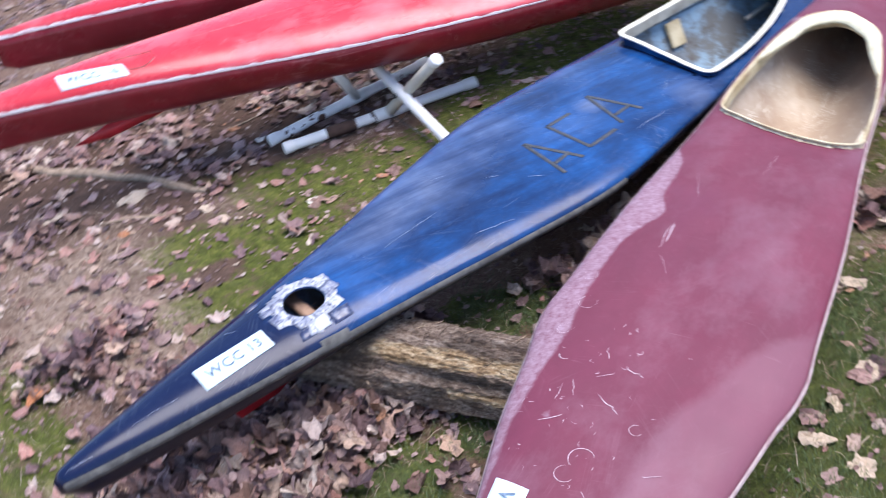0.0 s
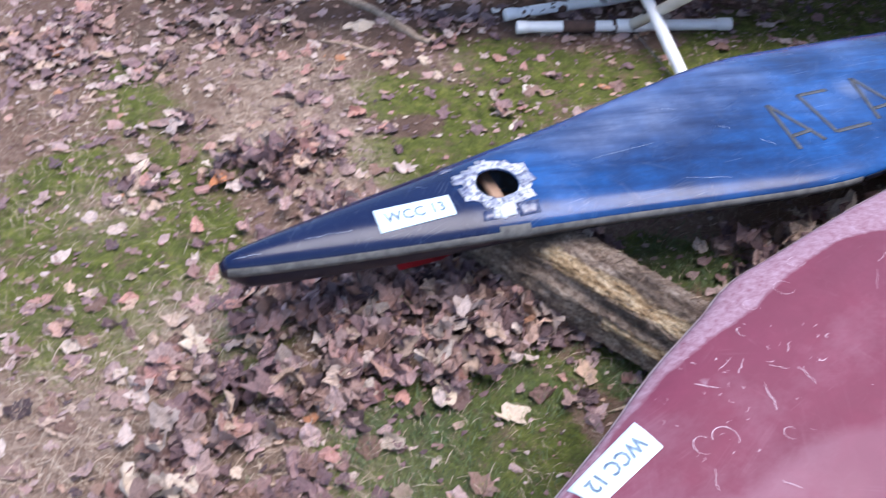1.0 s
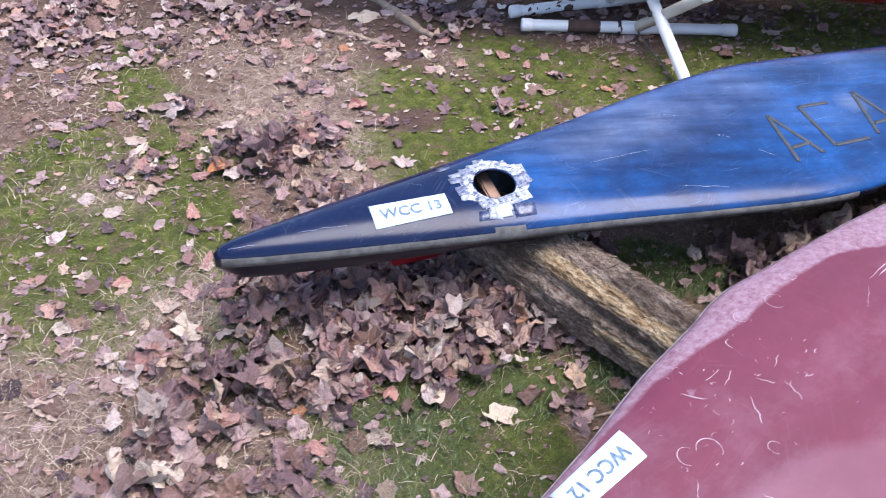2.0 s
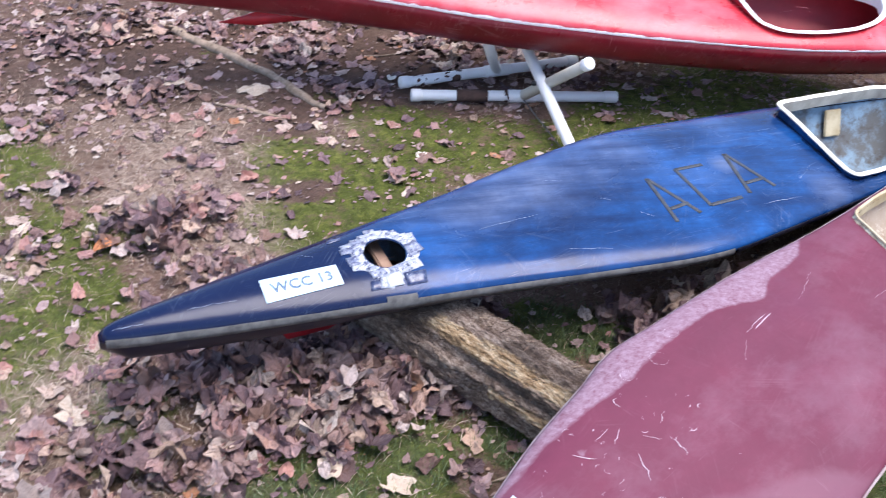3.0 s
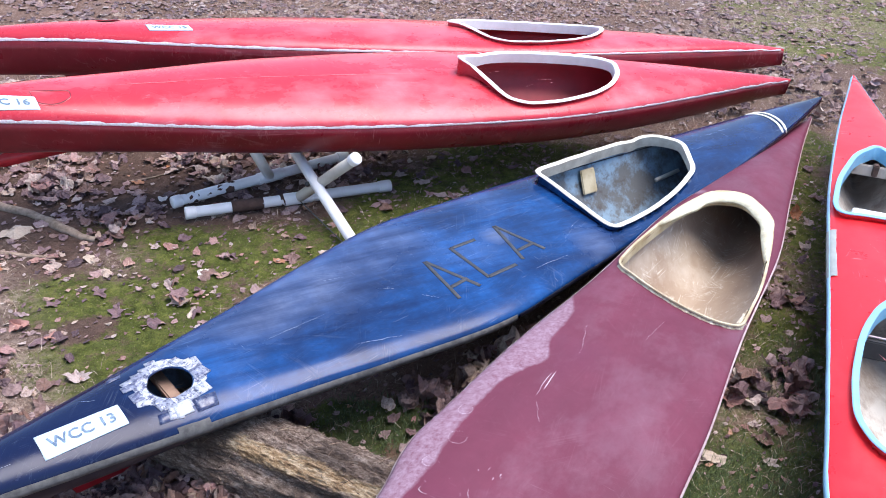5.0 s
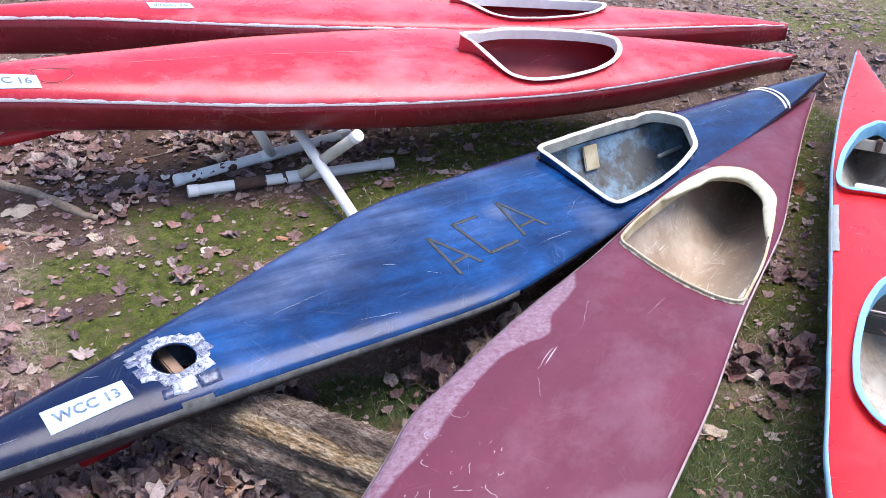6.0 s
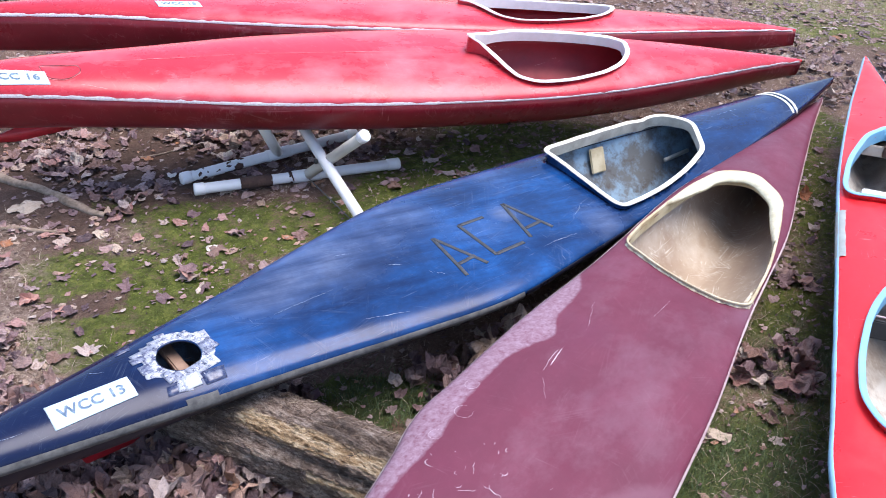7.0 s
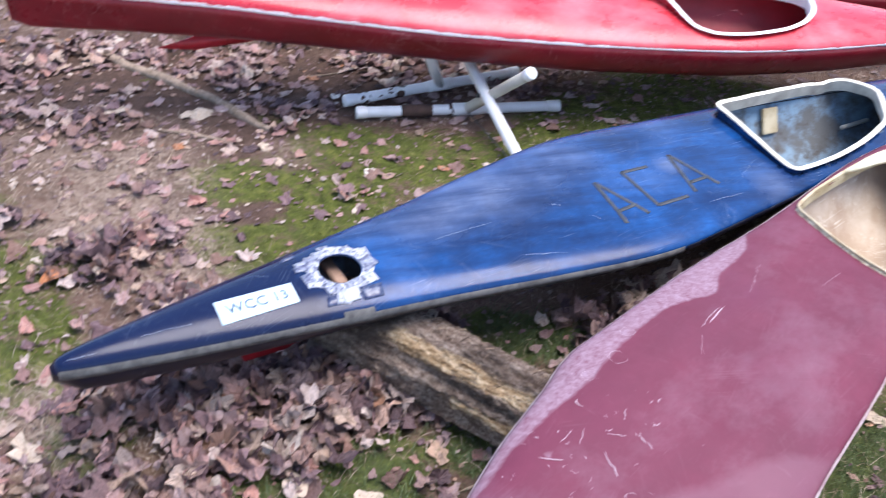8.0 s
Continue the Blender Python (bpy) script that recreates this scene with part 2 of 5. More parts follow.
def nearest(poly, x, y):
    best = (1e9, x, y)
    for (x0, y0), (x1, y1) in zip(poly, poly[1:] + poly[:1]):
        dx, dy = x1 - x0, y1 - y0
        t = min(1, max(0, ((x - x0) * dx + (y - y0) * dy) / (dx * dx + dy * dy + 1e-12)))
        px, py = x0 + t * dx, y0 + t * dy
        dd = math.hypot(px - x, py - y)
        if dd < best[0]:
            best = (dd, px, py)
    return best


def deck_mesh(shape, holes, step=0.02, across=44):
    """The deck as a fine grid, with its openings cut and the cut edge drawn onto the opening's line."""
    bm = bmesh.new()
    nx = int(shape.length / step)
    spans = [(min(p[0] for p in h), max(p[0] for p in h)) for h in holes]
    rows = []
    for i in range(nx + 1):
        x = shape.length * i / nx
        b = shape.b(x)
        row = []
        for j in range(across + 1):
            t = -1 + 2 * j / across
            y = b * math.sin(t * math.pi / 2) * (0.75 + 0.25 * abs(t))
            if abs(t) == 1:
                y = b * t
            px = x
            for h, (hx0, hx1) in zip(holes, spans):
                if not hx0 - 0.02 < px < hx1 + 0.02:
                    continue
                dd, hx, hy = nearest(h, px, y)
                if dd < 0.011:
                    px, y = hx, hy
            row.append(bm.verts.new((px, y, shape.deck(px, y))))
        rows.append(row)
    for i in range(nx):
        for j in range(across):
            q = (rows[i][j], rows[i + 1][j], rows[i + 1][j + 1], rows[i][j + 1])
            cx, cy = sum(v.co.x for v in q) / 4, sum(v.co.y for v in q) / 4
            if not any(inside(h, cx, cy) for h in holes):
                bm.faces.new(q)
    bmesh.ops.delete(bm, geom=[v for v in bm.verts if not v.link_faces], context="VERTS")
    return bm


def hull_mesh(shape, square=2.6, step=0.06, around=22):
    bm = bmesh.new()
    nx = int(shape.length / step)
    rows = []
    for i in range(nx + 1):
        x = shape.length * i / nx
        b, s, d = shape.b(x), shape.s(x), shape.d(x)
        sq = square(x) if callable(square) else square
        row = []
        for j in range(around + 1):
            a = math.pi * j / around
            c, si = math.cos(a), math.sin(a)
            y = b * math.copysign(abs(c) ** (2 / sq), c)
            row.append(bm.verts.new((x, y, s - d * abs(si) ** (2 / sq))))
        rows.append(row)
    for i in range(nx):
        for j in range(around):
            bm.faces.new((rows[i][j], rows[i + 1][j], rows[i + 1][j + 1], rows[i][j + 1]))
    for row in (rows[0], rows[-1]):
        bm.faces.new(row)
    return bm


def layered(ob, field, layer="chalk_sheen"):
    """Fills a layer of the mesh from field(x, y)."""
    lay = ob.data.attributes.new(layer, "FLOAT", "POINT")
    lay.data.foreach_set("value", [field(v.co.x, v.co.y) for v in ob.data.vertices])
    return ob


def shell(ob, thick=0.004, inner=1):
    m = ob.modifiers.new("thickness", "SOLIDIFY")
    m.thickness, m.offset, m.material_offset = thick, -1, inner
    return ob


def sweep(points, profile, closed=True):
    """A profile (out, up) carried round a line of points; out lies level, square to the line, away from its middle side."""
    bm = bmesh.new()
    n = len(points)
    rings = []
    for i, p in enumerate(points):
        a = points[(i - 1) % n] if closed or i > 0 else p
        b = points[(i + 1) % n] if closed or i < n - 1 else p
        t = (b - a)
        t.z = 0
        t.normalize()
        out = Vector((t.y, -t.x, 0))
        rings.append([bm.verts.new(p + out * u + Vector((0, 0, w))) for u, w in profile])
    m = len(profile)
    for i in range(n if closed else n - 1):
        r0, r1 = rings[i], rings[(i + 1) % n]
        for j in range(m):
            bm.faces.new((r0[j], r1[j], r1[(j + 1) % m], r0[(j + 1) % m]))
    if not closed:
        bm.faces.new(rings[0]), bm.faces.new(rings[-1])
    bmesh.ops.recalc_face_normals(bm, faces=bm.faces)
    return bm


def smooth_poly(corners, rounds, seg=7):
    """A closed outline, anticlockwise, from corners (x, y), each rounded by its own radius."""
    out = []
    n = len(corners)
    for i, (p, r) in enumerate(zip(corners, rounds)):
        p = Vector(p)
        a, b = Vector(corners[i - 1]), Vector(corners[(i + 1) % n])
        da, db = (a - p), (b - p)
        r = min(r, da.length * 0.48, db.length * 0.48)
        p0, p1 = p + da.normalized() * r, p + db.normalized() * r
        for k in range(seg + 1):
            t = k / seg
            q = p0 * (1 - t) ** 2 + p * 2 * t * (1 - t) + p1 * t * t
            out.append((q.x, q.y))
    return out


def densify(poly, step=0.02):
    out = []
    for (x0, y0), (x1, y1) in zip(poly, poly[1:] + poly[:1]):
        k = max(1, int(math.hypot(x1 - x0, y1 - y0) / step))
        out += [(x0 + (x1 - x0) * i / k, y0 + (y1 - y0) * i / k) for i in range(k)]
    return out


def tube(a, b, r, seg=16):
    """A round bar from a to b, with slightly rounded ends."""
    bm = bmesh.new()
    a, b = Vector(a), Vector(b)
    t = (b - a).normalized()
    q = t.to_track_quat("Z", "Y")
    le = (b - a).length
    prof = [(0, r * 0.9), (0.003, r), (le * 0.5, r), (le - 0.003, r), (le, r * 0.9)]
    rings = []
    for h, rr in prof:
        rings.append([bm.verts.new(a + q @ Vector((rr * math.cos(2 * math.pi * k / seg), rr * math.sin(2 * math.pi * k / seg), h))) for k in range(seg)])
    for r0, r1 in zip(rings, rings[1:]):
        for k in range(seg):
            bm.faces.new((r0[k], r0[(k + 1) % seg], r1[(k + 1) % seg], r1[k]))
    bm.faces.new(rings[0][::-1]), bm.faces.new(rings[-1])
    return bm


def seam(shape, side, x0, x1, width, drop, parent, material, label, proud=0.004, step=0.02, ragged=0.12):
    """The strip of tape along one gunwale, wrapped over the joint."""
    bm = bmesh.new()
    n = int((x1 - x0) / step)
    prev = None
    for i in range(n + 1):
        x = x0 + (x1 - x0) * i / n
        b, s = shape.b(x), shape.s(x)
        wob = 0.0015 * noise.noise((x * 9, side, 0))
        top = max(0.3 * b, b - width * (1 + ragged * (1.3 * noise.noise((x * 13, side, 5)) + 0.8 * noise.noise((x * 41, side, 8)))))
        ring = [bm.verts.new((x, side * yy, zz)) for yy, zz in (
            (top, shape.deck(x, top) + proud * 0.5), (top + (b - top) * 0.6, shape.deck(x, top + (b - top) * 0.6) + proud),
            (b + proud + wob, s), (b + proud * 0.6 + wob, s - drop), (b - 0.012, s - drop))]
        if prev:
            for k in range(4):
                bm.faces.new((prev[k], ring[k], ring[k + 1], prev[k + 1]))
        prev = ring
    bmesh.ops.recalc_face_normals(bm, faces=bm.faces)
    return part("seam_strip", bm, material, parent, label)


def patch(shape, corners, lift=0.003, cell=0.012):
    """A thin sheet lying on the deck, its four corners (x, y) given in turn."""
    bm = bmesh.new()
    p = [Vector(c) for c in corners]
    nu = max(2, int((p[1] - p[0]).length / cell))
    nv = max(2, int((p[3] - p[0]).length / cell))
    top = []
    for i in range(nu + 1):
        u = i / nu
        row = []
        for j in range(nv + 1):
            v = j / nv
            q = (p[0] * (1 - u) + p[1] * u) * (1 - v) + (p[3] * (1 - u) + p[2] * u) * v
            row.append(bm.verts.new(shape.on(q.x, q.y, lift)))
        top.append(row)
    for i in range(nu):
        for j in range(nv):
            bm.faces.new((top[i][j], top[i + 1][j], top[i + 1][j + 1], top[i][j + 1]))
    ext = bmesh.ops.extrude_face_region(bm, geom=bm.faces[:])
    for v in ext["geom"]:
        if isinstance(v, bmesh.types.BMVert):
            v.co.z -= lift * 0.7
    bmesh.ops.recalc_face_normals(bm, faces=bm.faces)
    return bm


def islands(bm):
    """The separate pieces of a mesh, each as a mesh of its own."""
    out = []
    left = set(bm.verts)
    for start in list(bm.verts):
        if start not in left:
            continue
        left.discard(start)
        todo, one = [start], []
        while todo:
            v = todo.pop()
            one.append(v)
            for e in v.link_edges:
                o = e.other_vert(v)
                if o in left:
                    left.discard(o)
                    todo.append(o)
        sub = bmesh.new()
        made = {v: sub.verts.new(v.co) for v in one}
        for f in {f for v in one for f in v.link_faces}:
            sub.faces.new([made[v] for v in f.verts])
        out.append(sub)
    bm.free()
    return out


def words(text, shape, corners, parent, material=INK, size=0.46, lift=0.005):
    """Writing laid into the frame of a sheet: its corners are lower left, lower right, upper right, upper left of the text."""
    cu = bpy.data.curves.new("writing", "FONT")
    cu.body, cu.align_x, cu.align_y, cu.resolution_u = text, "CENTER", "CENTER", 2
    cu.offset = 0.018
    tmp = new("writing_source", cu)
    me = bpy.data.meshes.new_from_object(tmp.evaluated_get(bpy.context.evaluated_depsgraph_get()))
    bpy.data.objects.remove(tmp)
    bpy.data.curves.remove(cu)
    bm = bmesh.new()
    bm.from_mesh(me)
    bpy.data.meshes.remove(me)
    bmesh.ops.subdivide_edges(bm, edges=[e for e in bm.edges if e.calc_length() > 0.25], cuts=2)
    xs, ys = [v.co.x for v in bm.verts], [v.co.y for v in bm.verts]
    cx, cy, w, h = (max(xs) + min(xs)) / 2, (max(ys) + min(ys)) / 2, max(xs) - min(xs), max(ys) - min(ys)
    p = [Vector(c) for c in corners]
    for v in bm.verts:
        u, t = 0.5 + (v.co.x - cx) / w * 0.80, 0.5 + (v.co.y - cy) / h * size
        q = (p[0] * (1 - u) + p[1] * u) * (1 - t) + (p[3] * (1 - u) + p[2] * u) * t
        v.co = shape.on(q.x, q.y, lift)
    for sub in islands(bm):
        part("letter", sub, material, parent, "", smooth=False)


def label_sheet(shape, corners, text, parent):
    sheet = part("paper_label", patch(shape, corners, 0.003), PAPER, parent, "white paper label with hand lettering")
    words(text, shape, corners, sheet)
    return sheet


def strokes(shape, lines, width, parent, name, material, label, lift=0.0025):
    """Flat strips along lines of (x, y) on the deck, each a part."""
    for a, b in lines:
        a, b = Vector(a), Vector(b)
        t = (b - a).normalized()
        s = Vector((-t.y, t.x)) * width / 2
        part(name, patch(shape, [a - s, b - s, b + s, a + s], lift, 0.015), material, parent, label)


# ---- ground ----
def ground_z(x, y):
    r = math.hypot(x - 1.5, y - 0.5)
    fade = min(1.0, max(0.0, (14 - r) / 6))
    return fade * (0.014 * noise.noise((x * 1.3, y * 1.3, 0)) + 0.007 * noise.noise((x * 5, y * 5, 3)) - 0.008)


MOSS = [(0.83, 1.01, 0.16, 1), (0.97, 0.86, 0.17, 1), (1.11, 0.67, 0.17, 1), (0.66, 0.62, 0.13, 1), (0.78, 0.55, 0.14, 1), (0.98, 0.62, 0.14, 1), (2.12, 0.80, 0.22, 1), (2.35, 0.75, 0.22, 1), (1.59, 0.77, 0.20, 0.9), (1.78, 0.72, 0.18, 0.9),
        (0.0, 1.20, 0.14, 0.8), (-0.02, 1.44, 0.14, 0.7), (0.02, 0.83, 0.15, 0.9), (-0.13, 0.47, 0.18, 1), (0.04, 0.50, 0.12, 0.9), (0.09, 0.27, 0.10, 0.8), (0.82, 1.85, 0.12, 0.8), (1.10, 1.36, 0.14, 0.8), (0.22, 0.74, 0.10, 0.6), (1.25, 1.12, 0.15, 0.7), (1.42, 0.90, 0.16, 0.8),
        (-0.35, 0.25, 0.22, 0.8), (-0.5, 0.6, 0.25, 0.8), (-0.3, 0.95, 0.16, 0.7), (1.03, 1.60, 0.12, 0.7), (1.40, 1.70, 0.14, 0.5), (2.7, 0.72, 0.22, 0.8), (3.1, 0.6, 0.25, 0.7), (2.9, 1.0, 0.2, 0.5),
        (1.21, -0.24, 0.13, 1), (1.36, -0.24, 0.12, 1), (1.22, -0.08, 0.10, 1), (0.64, -0.40, 0.13, 1), (0.86, -0.47, 0.11, 0.9), (0.39, -0.40, 0.10, 1), (0.22, -0.36, 0.12, 1), (0.06, 0.06, 0.10, 0.8), (-0.02, -0.10, 0.09, 0.8), (0.30, -0.75, 0.25, 1), (0.05, -0.80, 0.3, 0.8), (0.6, -0.65, 0.22, 0.9),
        (1.94, -0.90, 0.16, 1), (1.75, -1.0, 0.2, 1), (1.97, -1.05, 0.16, 1), (2.20, -0.72, 0.12, 0.9), (2.60, -0.80, 0.2, 0.9), (2.90, -0.66, 0.2, 1), (3.30, -0.48, 0.2, 1), (3.68, -0.16, 0.25, 0.9), (4.2, -0.05, 0.3, 0.8), (1.45, -1.05, 0.25, 1), (1.2, -1.2, 0.25, 0.9), (2.35, -1.05, 0.2, 0.9),
        (5.6, 0.8, 0.4, 0.55), (6.0, 1.35, 0.4, 0.5), (6.6, 1.2, 0.5, 0.55), (7.1, 0.9, 0.5, 0.55), (6.2, 0.5, 0.5, 0.55), (6.7, 0.0, 0.6, 0.5)]
BARE = [(0.80, 0.755, 0.075, 1), (0.88, 0.78, 0.07, 0.9), (0.76, -0.52, 0.10, 0.8), (1.26, -0.33, 0.06, 0.8), (1.28, 1.60, 0.25, 0.8), (1.5, 1.45, 0.2, 0.7), (1.0, 1.25, 0.10, 0.6), (0.55, 1.85, 0.35, 0.5)]


DRY = [(0.45, 0.93, 0.20, 1), (0.30, 0.92, 0.16, 1), (0.70, 1.10, 0.10, 0.6), (0.55, 1.19, 0.18, 0.6), (0.53, 0.57, 0.13, 1), (-0.09, 0.13, 0.16, 0.9), (0.04, 0.17, 0.10, 0.9), (0.73, 1.34, 0.14, 0.5), (0.41, 1.33, 0.2, 0.6), (1.08, 1.09, 0.10, 0.7), (0.55, 0.75, 0.12, 0.9), (-0.2, 0.7, 0.12, 0.7), (-0.45, -0.1, 0.3, 0.8), (0.15, 1.6, 0.2, 0.3), (0.0, -0.55, 0.25, 0.7), (2.35, -0.86, 0.15, 0.7), (2.1, -0.80, 0.10, 0.5), (3.05, -0.60, 0.15, 0.5), (5.0, 0.5, 0.4, 0.6), (5.6, 1.3, 0.5, 0.6), (6.3, 0.9, 0.5, 0.6), (7.0, 1.6, 0.7, 0.6)]
GRASS = [(1.21, -0.24, 0.12, 1), (1.36, -0.24, 0.11, 1), (1.23, -0.10, 0.09, 0.8), (0.64, -0.40, 0.11, 1), (0.86, -0.47, 0.09, 0.9), (0.39, -0.40, 0.09, 1), (0.22, -0.36, 0.11, 1), (0.06, 0.06, 0.08, 0.9), (-0.02, -0.10, 0.07, 0.8), (0.30, -0.75, 0.25, 1), (0.05, -0.85, 0.3, 0.6), (1.97, -1.05, 0.2, 1), (1.72, -1.02, 0.2, 0.8), (2.5, -0.9, 0.2, 0.8), (1.35, -1.15, 0.25, 0.8)]

# spots where the earth is darker brown: x, y, radius, strength
DARK_EARTH = [(1.20, 1.50, 0.38, 1), (0.75, 1.85, 0.40, 1), (0.35, 1.85, 0.40, 0.9), (1.7, 1.45, 0.40, 0.9), (0.05, 2.1, 0.5, 0.8), (2.3, 1.3, 0.4, 0.7), (0.95, 1.22, 0.25, 0.7), (1.15, 0.98, 0.3, 0.8), (0.85, 0.80, 0.25, 0.7), (0.80, 1.30, 0.3, 0.9), (0.72, 1.08, 0.22, 0.7), (1.15, 2.3, 0.5, 0.9), (5.5, 0.6, 0.9, 0.6), (6.3, 1.2, 0.9, 0.6), (4.7, 1.3, 0.8, 0.6)]


def spots(table, x, y):
    return min(1.0, sum(s * math.exp(-((x - a) ** 2 + (y - b) ** 2) / (r * r)) for a, b, r, s in table))


def moss_at(x, y):
    n = 0.5 + 0.5 * noise.fractal((x * 1.7, y * 1.7, 5.0), 1.0, 2.0, 4)
    return min(1.0, max(0.0, spots(MOSS, x, y) * (0.55 + 0.9 * n) - 0.9 * spots(BARE, x, y) + 0.30 * (n - 0.45)))


m_ground, n, l, s = mat("mossy_earth")
at = n.new("ShaderNodeAttribute")
at.attribute_name = "moss"
brk = noise_node(n, l, 13, 9, 0.78, (1, 1, 1), 2.3)
add = n.new("ShaderNodeMath")
add.operation = "MULTIPLY_ADD"
l.new(brk, add.inputs[0])
add.inputs[1].default_value = 0.95
l.new(at.outputs["Fac"], add.inputs[2])
earth = ramp(n, l, noise_node(n, l, 4.0, 9, 0.72), ((0.28, (0.10, 0.054, 0.040)), (0.5, (0.23, 0.132, 0.098)), (0.72, (0.38, 0.25, 0.185))))
straw = ramp(n, l, noise_node(n, l, 60, 6, 0.75), ((0.42, 0.0), (0.68, 0.65)))
earth = mix(n, l, straw, earth, (0.44, 0.32, 0.25))
earth = mix(n, l, ramp(n, l, noise_node(n, l, 0.9, 6, 0.6, None, 51.0), ((0.46, 0.0), (0.70, 0.45))), earth, (0.15, 0.105, 0.06))
dark_earth = n.new("ShaderNodeAttribute")
dark_earth.attribute_name = "dark_earth"
earth = mix(n, l, ramp(n, l, dark_earth.outputs["Fac"], ((0.0, 0.0), (1.0, 0.75))), earth, ramp(n, l, noise_node(n, l, 18, 8, 0.75, None, 61.0), ((0.34, (0.050, 0.030, 0.023)), (0.66, (0.185, 0.112, 0.086)))))
moss = ramp(n, l, noise_node(n, l, 22, 7, 0.75), ((0.3, (0.036, 0.052, 0.010)), (0.5, (0.125, 0.155, 0.025)), (0.70, (0.29, 0.305, 0.072))))
moss = mix(n, l, ramp(n, l, noise_node(n, l, 6, 6, 0.7, None, 33.0), ((0.48, 0.0), (0.70, 0.6))), moss, (0.11, 0.135, 0.040))
moss = mix(n, l, ramp(n, l, noise_node(n, l, 14, 8, 0.75, None, 37.0), ((0.53, 0.0), (0.62, 0.85))), moss, (0.22, 0.145, 0.10))
lush = n.new("ShaderNodeAttribute")
lush.attribute_name = "grass"
moss = mix(n, l, ramp(n, l, lush.outputs["Fac"], ((0.0, 0.0), (1.0, 0.7))), moss, ramp(n, l, noise_node(n, l, 40, 7, 0.75, None, 41.0), ((0.32, (0.035, 0.060, 0.026)), (0.68, (0.13, 0.185, 0.075)))))
base = mix(n, l, ramp(n, l, add.outputs[0], ((0.64, 0.0), (0.76, 1.0))), earth, moss)
base = mix(n, l, ramp(n, l, noise_node(n, l, 130, 5, 0.75), ((0.50, 0.0), (0.7, 0.5))), base, (0.07, 0.048, 0.036))
dry = n.new("ShaderNodeAttribute")
dry.attribute_name = "dry"
hay = ramp(n, l, noise_node(n, l, 34, 8, 0.78, (1, 1, 1), 14.0), ((0.38, 0.0), (0.62, 0.9)))
base = mix(n, l, mix(n, l, 1.0, hay, dry.outputs["Color"], "MULTIPLY"), base, (0.55, 0.42, 0.33))
base = mix(n, l, ramp(n, l, noise_node(n, l, 260, 4, 0.7), ((0.48, 0.0), (0.66, 0.42))), base, (0.06, 0.043, 0.030))
l.new(base, s.inputs["Base Color"])
s.inputs["Roughness"].default_value = 0.95
s.inputs["Specular IOR Level"].default_value = 0.2
bump(n, l, s, noise_node(n, l, 70, 8, 0.78), 1.0, 0.025)

bm = bmesh.new()
ticks = [-400, -120, -50, -25, -14, -9, -7] + [-5.5 + 0.06 * i for i in range(60)] + [-1.9 + 0.03 * i for i in range(150)] + [2.6 + 0.06 * i for i in range(50)] + [7, 9, 14, 25, 50, 120, 400]
grid = [[bm.verts.new((x + 1.5, y + 0.5, ground_z(x + 1.5, y + 0.5))) for y in ticks] for x in ticks]
for i in range(len(ticks) - 1):
    for j in range(len(ticks) - 1):
        bm.faces.new((grid[i][j], grid[i + 1][j], grid[i + 1][j + 1], grid[i][j + 1]))
ground = tagged(part("ground", bm, m_ground, None), "bare earth with yellow-green moss and thin dead grass", "ground", "", "structure")
layer = ground.data.attributes.new("moss", "FLOAT", "POINT")
layer.data.foreach_set("value", [0.5 * moss_at(v.co.x, v.co.y) for v in ground.data.vertices])
layer = ground.data.attributes.new("dark_earth", "FLOAT", "POINT")
layer.data.foreach_set("value", [spots(DARK_EARTH, v.co.x, v.co.y) for v in ground.data.vertices])
layer = ground.data.attributes.new("grass", "FLOAT", "POINT")
layer.data.foreach_set("value", [spots(GRASS, v.co.x, v.co.y) for v in ground.data.vertices])
layer = ground.data.attributes.new("dry", "FLOAT", "POINT")
layer.data.foreach_set("value", [spots(DRY, v.co.x, v.co.y) for v in ground.data.vertices])


# ---- boats ----
def place(x, y, yaw, heel=0.0, pivot=0.2):
    return pose(x, y, 0, 0, 0, yaw) @ pose(0, 0, pivot) @ pose(0, 0, 0, heel) @ pose(0, 0, -pivot)


# lip round an opening: out, share of the wall's height, offset
LIP = [(-0.003, 0, -1.0), (-0.003, 1, -0.002), (-0.001, 1, 0.000), (0.017, 1, 0.0015), (0.020, 1, -0.0005), (0.020, 1, -0.003), (0.017, 1, -0.005), (0.002, 1, -0.005), (0.002, 0, -0.010), (-0.001, 0, -1.0)]


